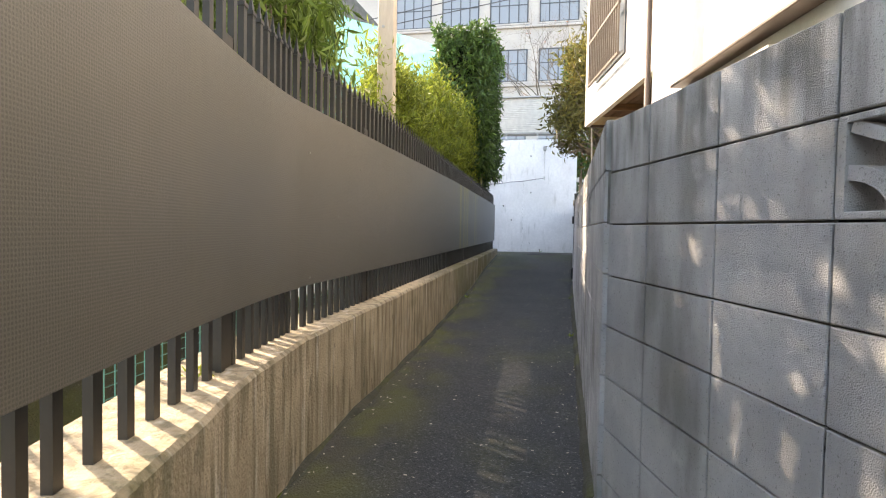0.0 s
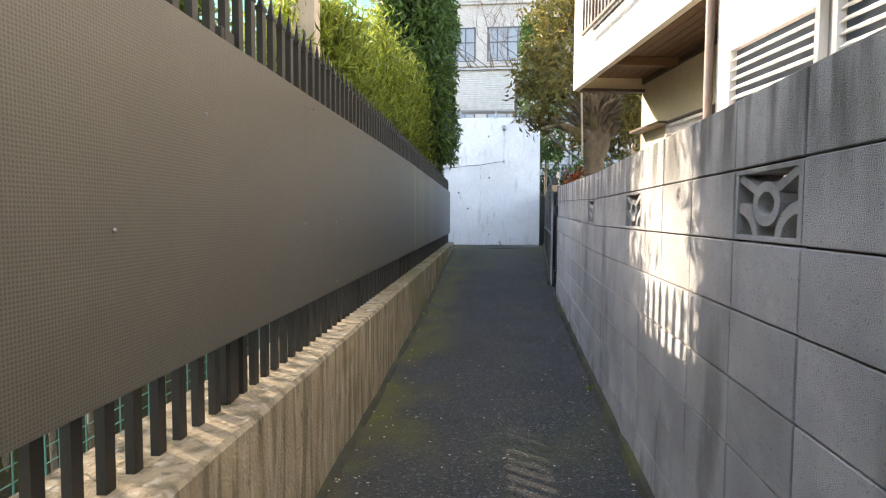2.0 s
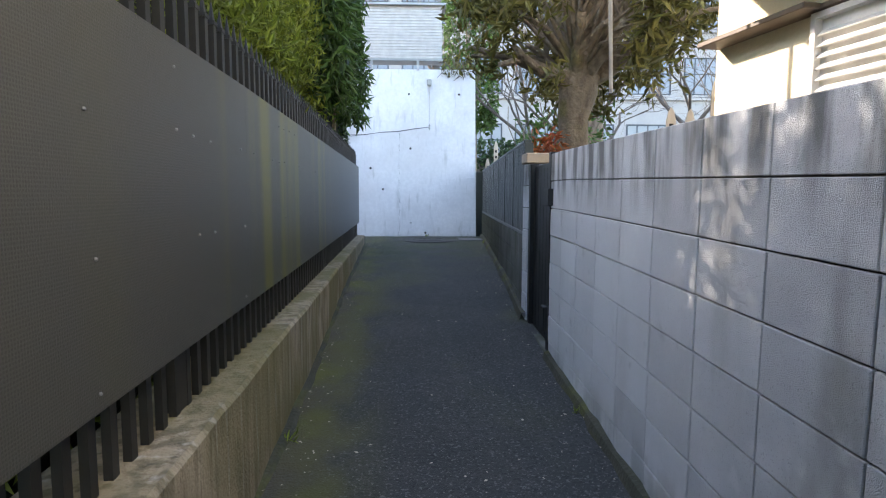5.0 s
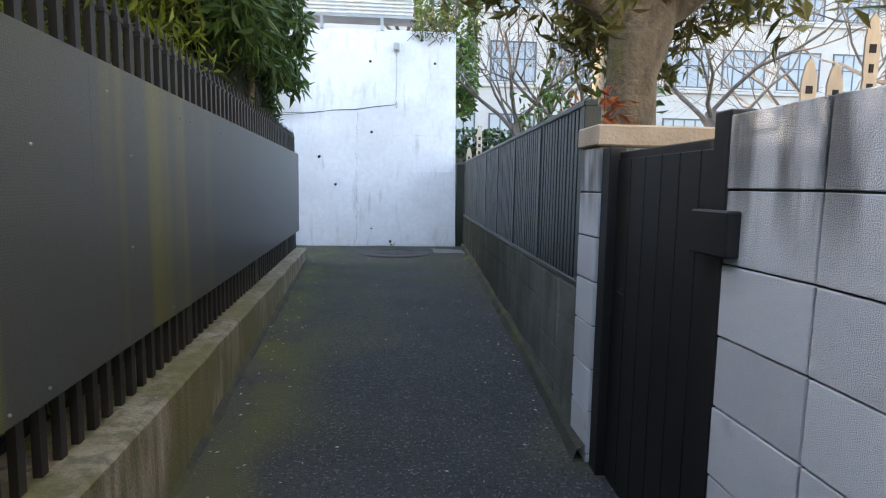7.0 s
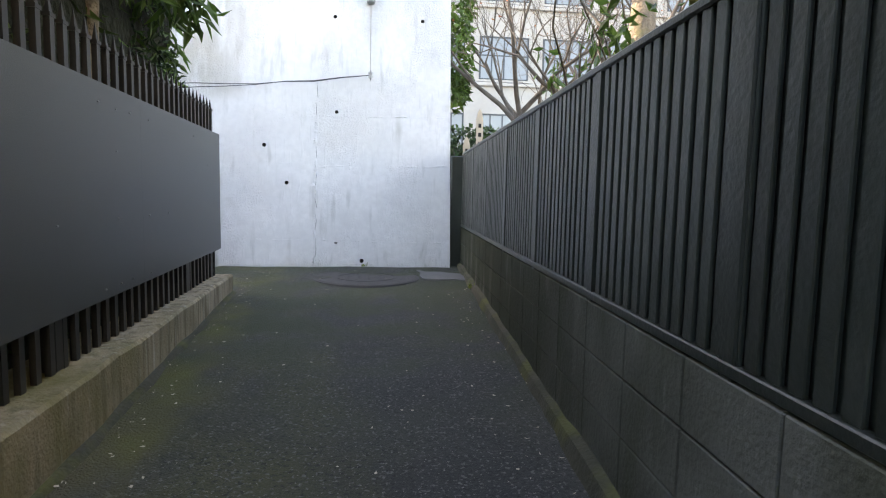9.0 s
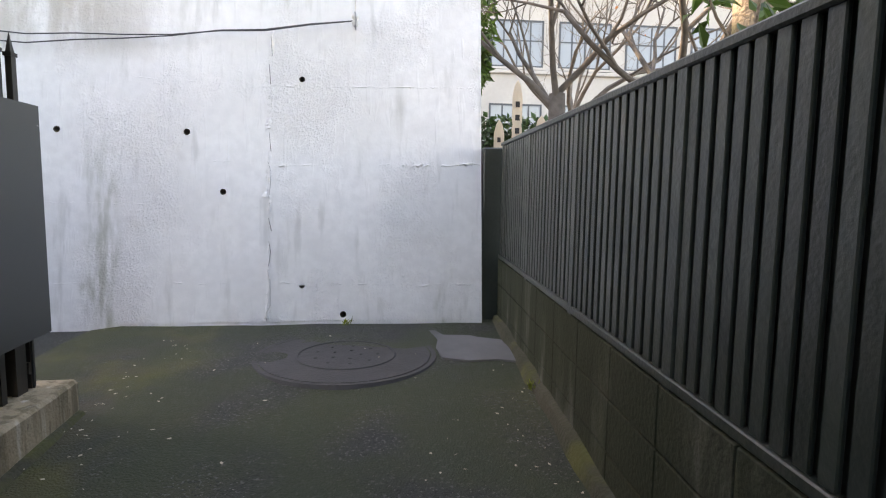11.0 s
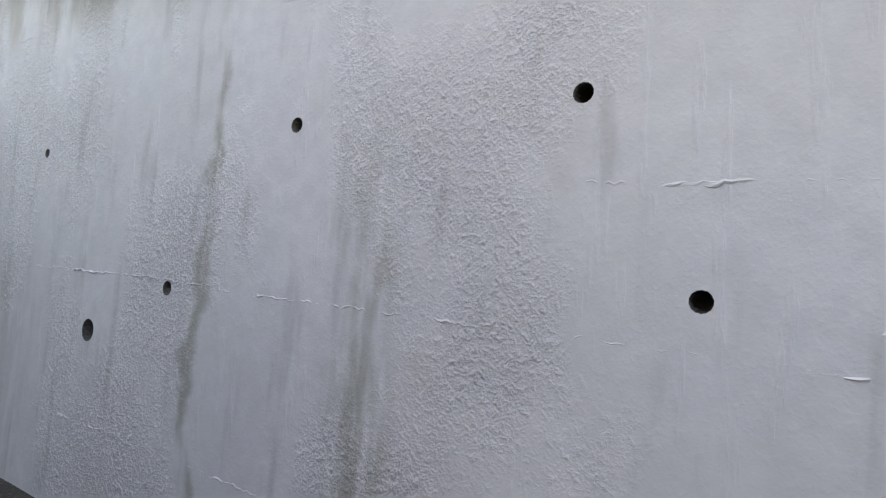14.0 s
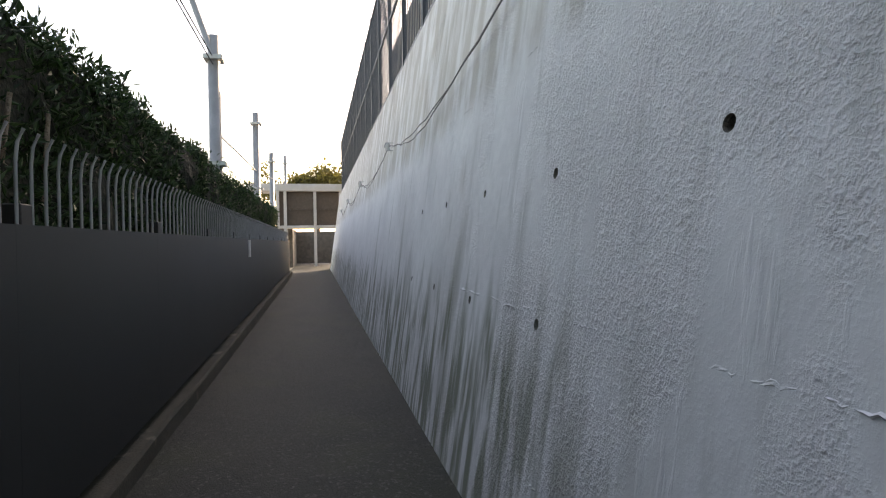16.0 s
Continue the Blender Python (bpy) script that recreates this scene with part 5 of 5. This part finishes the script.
# mossy footings at the foot of the walls
M_FOOT = mat("mossy_footing", (0.055, 0.053, 0.035), (0.035, 0.036, 0.02), 0.95, scale=7, bump=0.01, bump_scale=50, stains=((MOSS, 3.0, (1, 1, 1), 0.5, 0.66, 0.8),))
def footing(a, b, w, h):
    bm = bmesh.new()
    n = int((b - a).length / 0.15)
    d = (b - a).normalized()
    nr = Vector((-d.y, d.x))
    prev = None
    for i in range(n + 1):
        p = a.lerp(b, i / n)
        k = 1 + 0.6 * noise.noise(Vector((p.x * 4, p.y * 4, 2)))
        q = p + nr * w * k
        z = road_z(p.x, p.y)
        cur = [bm.verts.new((*p, z + h * k)), bm.verts.new((*p.lerp(q, 0.6), z + h * k * 0.8)), bm.verts.new((*q, z - 0.01))]
        if prev:
            bm.faces.new((prev[0], cur[0], cur[1], prev[1]))
            bm.faces.new((prev[1], cur[1], cur[2], prev[2]))
        prev = cur
    tagged(part("footing", bm, M_FOOT), "uneven mossy cement footing along the wall", "footing", kind="structure")
footing(Vector((0.252, 2.5)), Vector((0.252, 9.88)), 0.045, 0.05)
footing(FA, FB, 0.05, 0.06)
footing(END_L + Vector((0.09, 0)), BEND_L + Vector((0.095, 0)), 0.05, 0.02)
footing(BEND_L + Vector((0.095, 0.02)), NEAR_L + Vector((0.1, 0.02)), 0.05, 0.02)
footing(Vector((0.249, 10.85)), FA, 0.05, 0.06)
footing(Vector((0.4, wall_y(0.46))), Vector((-3.2, wall_y(0.46))), -0.035, 0.022)

# weeds in the joints
rng = np.random.default_rng(91)
for wx, wy, wz in ((-0.62, 17.55, 0.47), (-1.02, 2.2, 0.02), (-1.32, 8.6, 0.1), (0.2, 6.2, 0.03), (0.21, 8.9, 0.1), (-1.13, 1.9, 0.6), (0.42, 16.2, 0.45)):
    t = thing("weed", "small green weed tuft growing at the foot of the wall", "weed", "weeds along the walls", at=(wx, wy, wz))
    leaves("blade", rng.normal(size=(14, 3)) * (0.02, 0.02, 0.004), 0.06, M_CONIFER, t, 0.09, -1.6)

rng = np.random.default_rng(101)
t = thing("climbing_plant", "dry creeper hanging over the top corner of the white wall", "climber", at=(0, 0, 0))
bm = bmesh.new()
for k in range(14):
    x = rng.uniform(-0.3, 0.38)
    pts = [(x, 18.2, 4.1)]
    for q in range(5):
        px, py, pz = pts[-1]
        pz2 = pz - rng.uniform(0.03, 0.1)
        pts.append((px + rng.normal() * 0.06, min(py, wall_y(pz2) - 0.02) if pz2 < WALL_TOP else 18.05, pz2))
    tube(bm, pts, 0.006, 5)
part("stem", bm, M_BARE, t)
leaves("foliage", rng.uniform((-0.3, 17.98, 3.75), (0.38, 18.3, 4.25), (260, 3)), 0.07, M_OLIVE, t, 0.3)
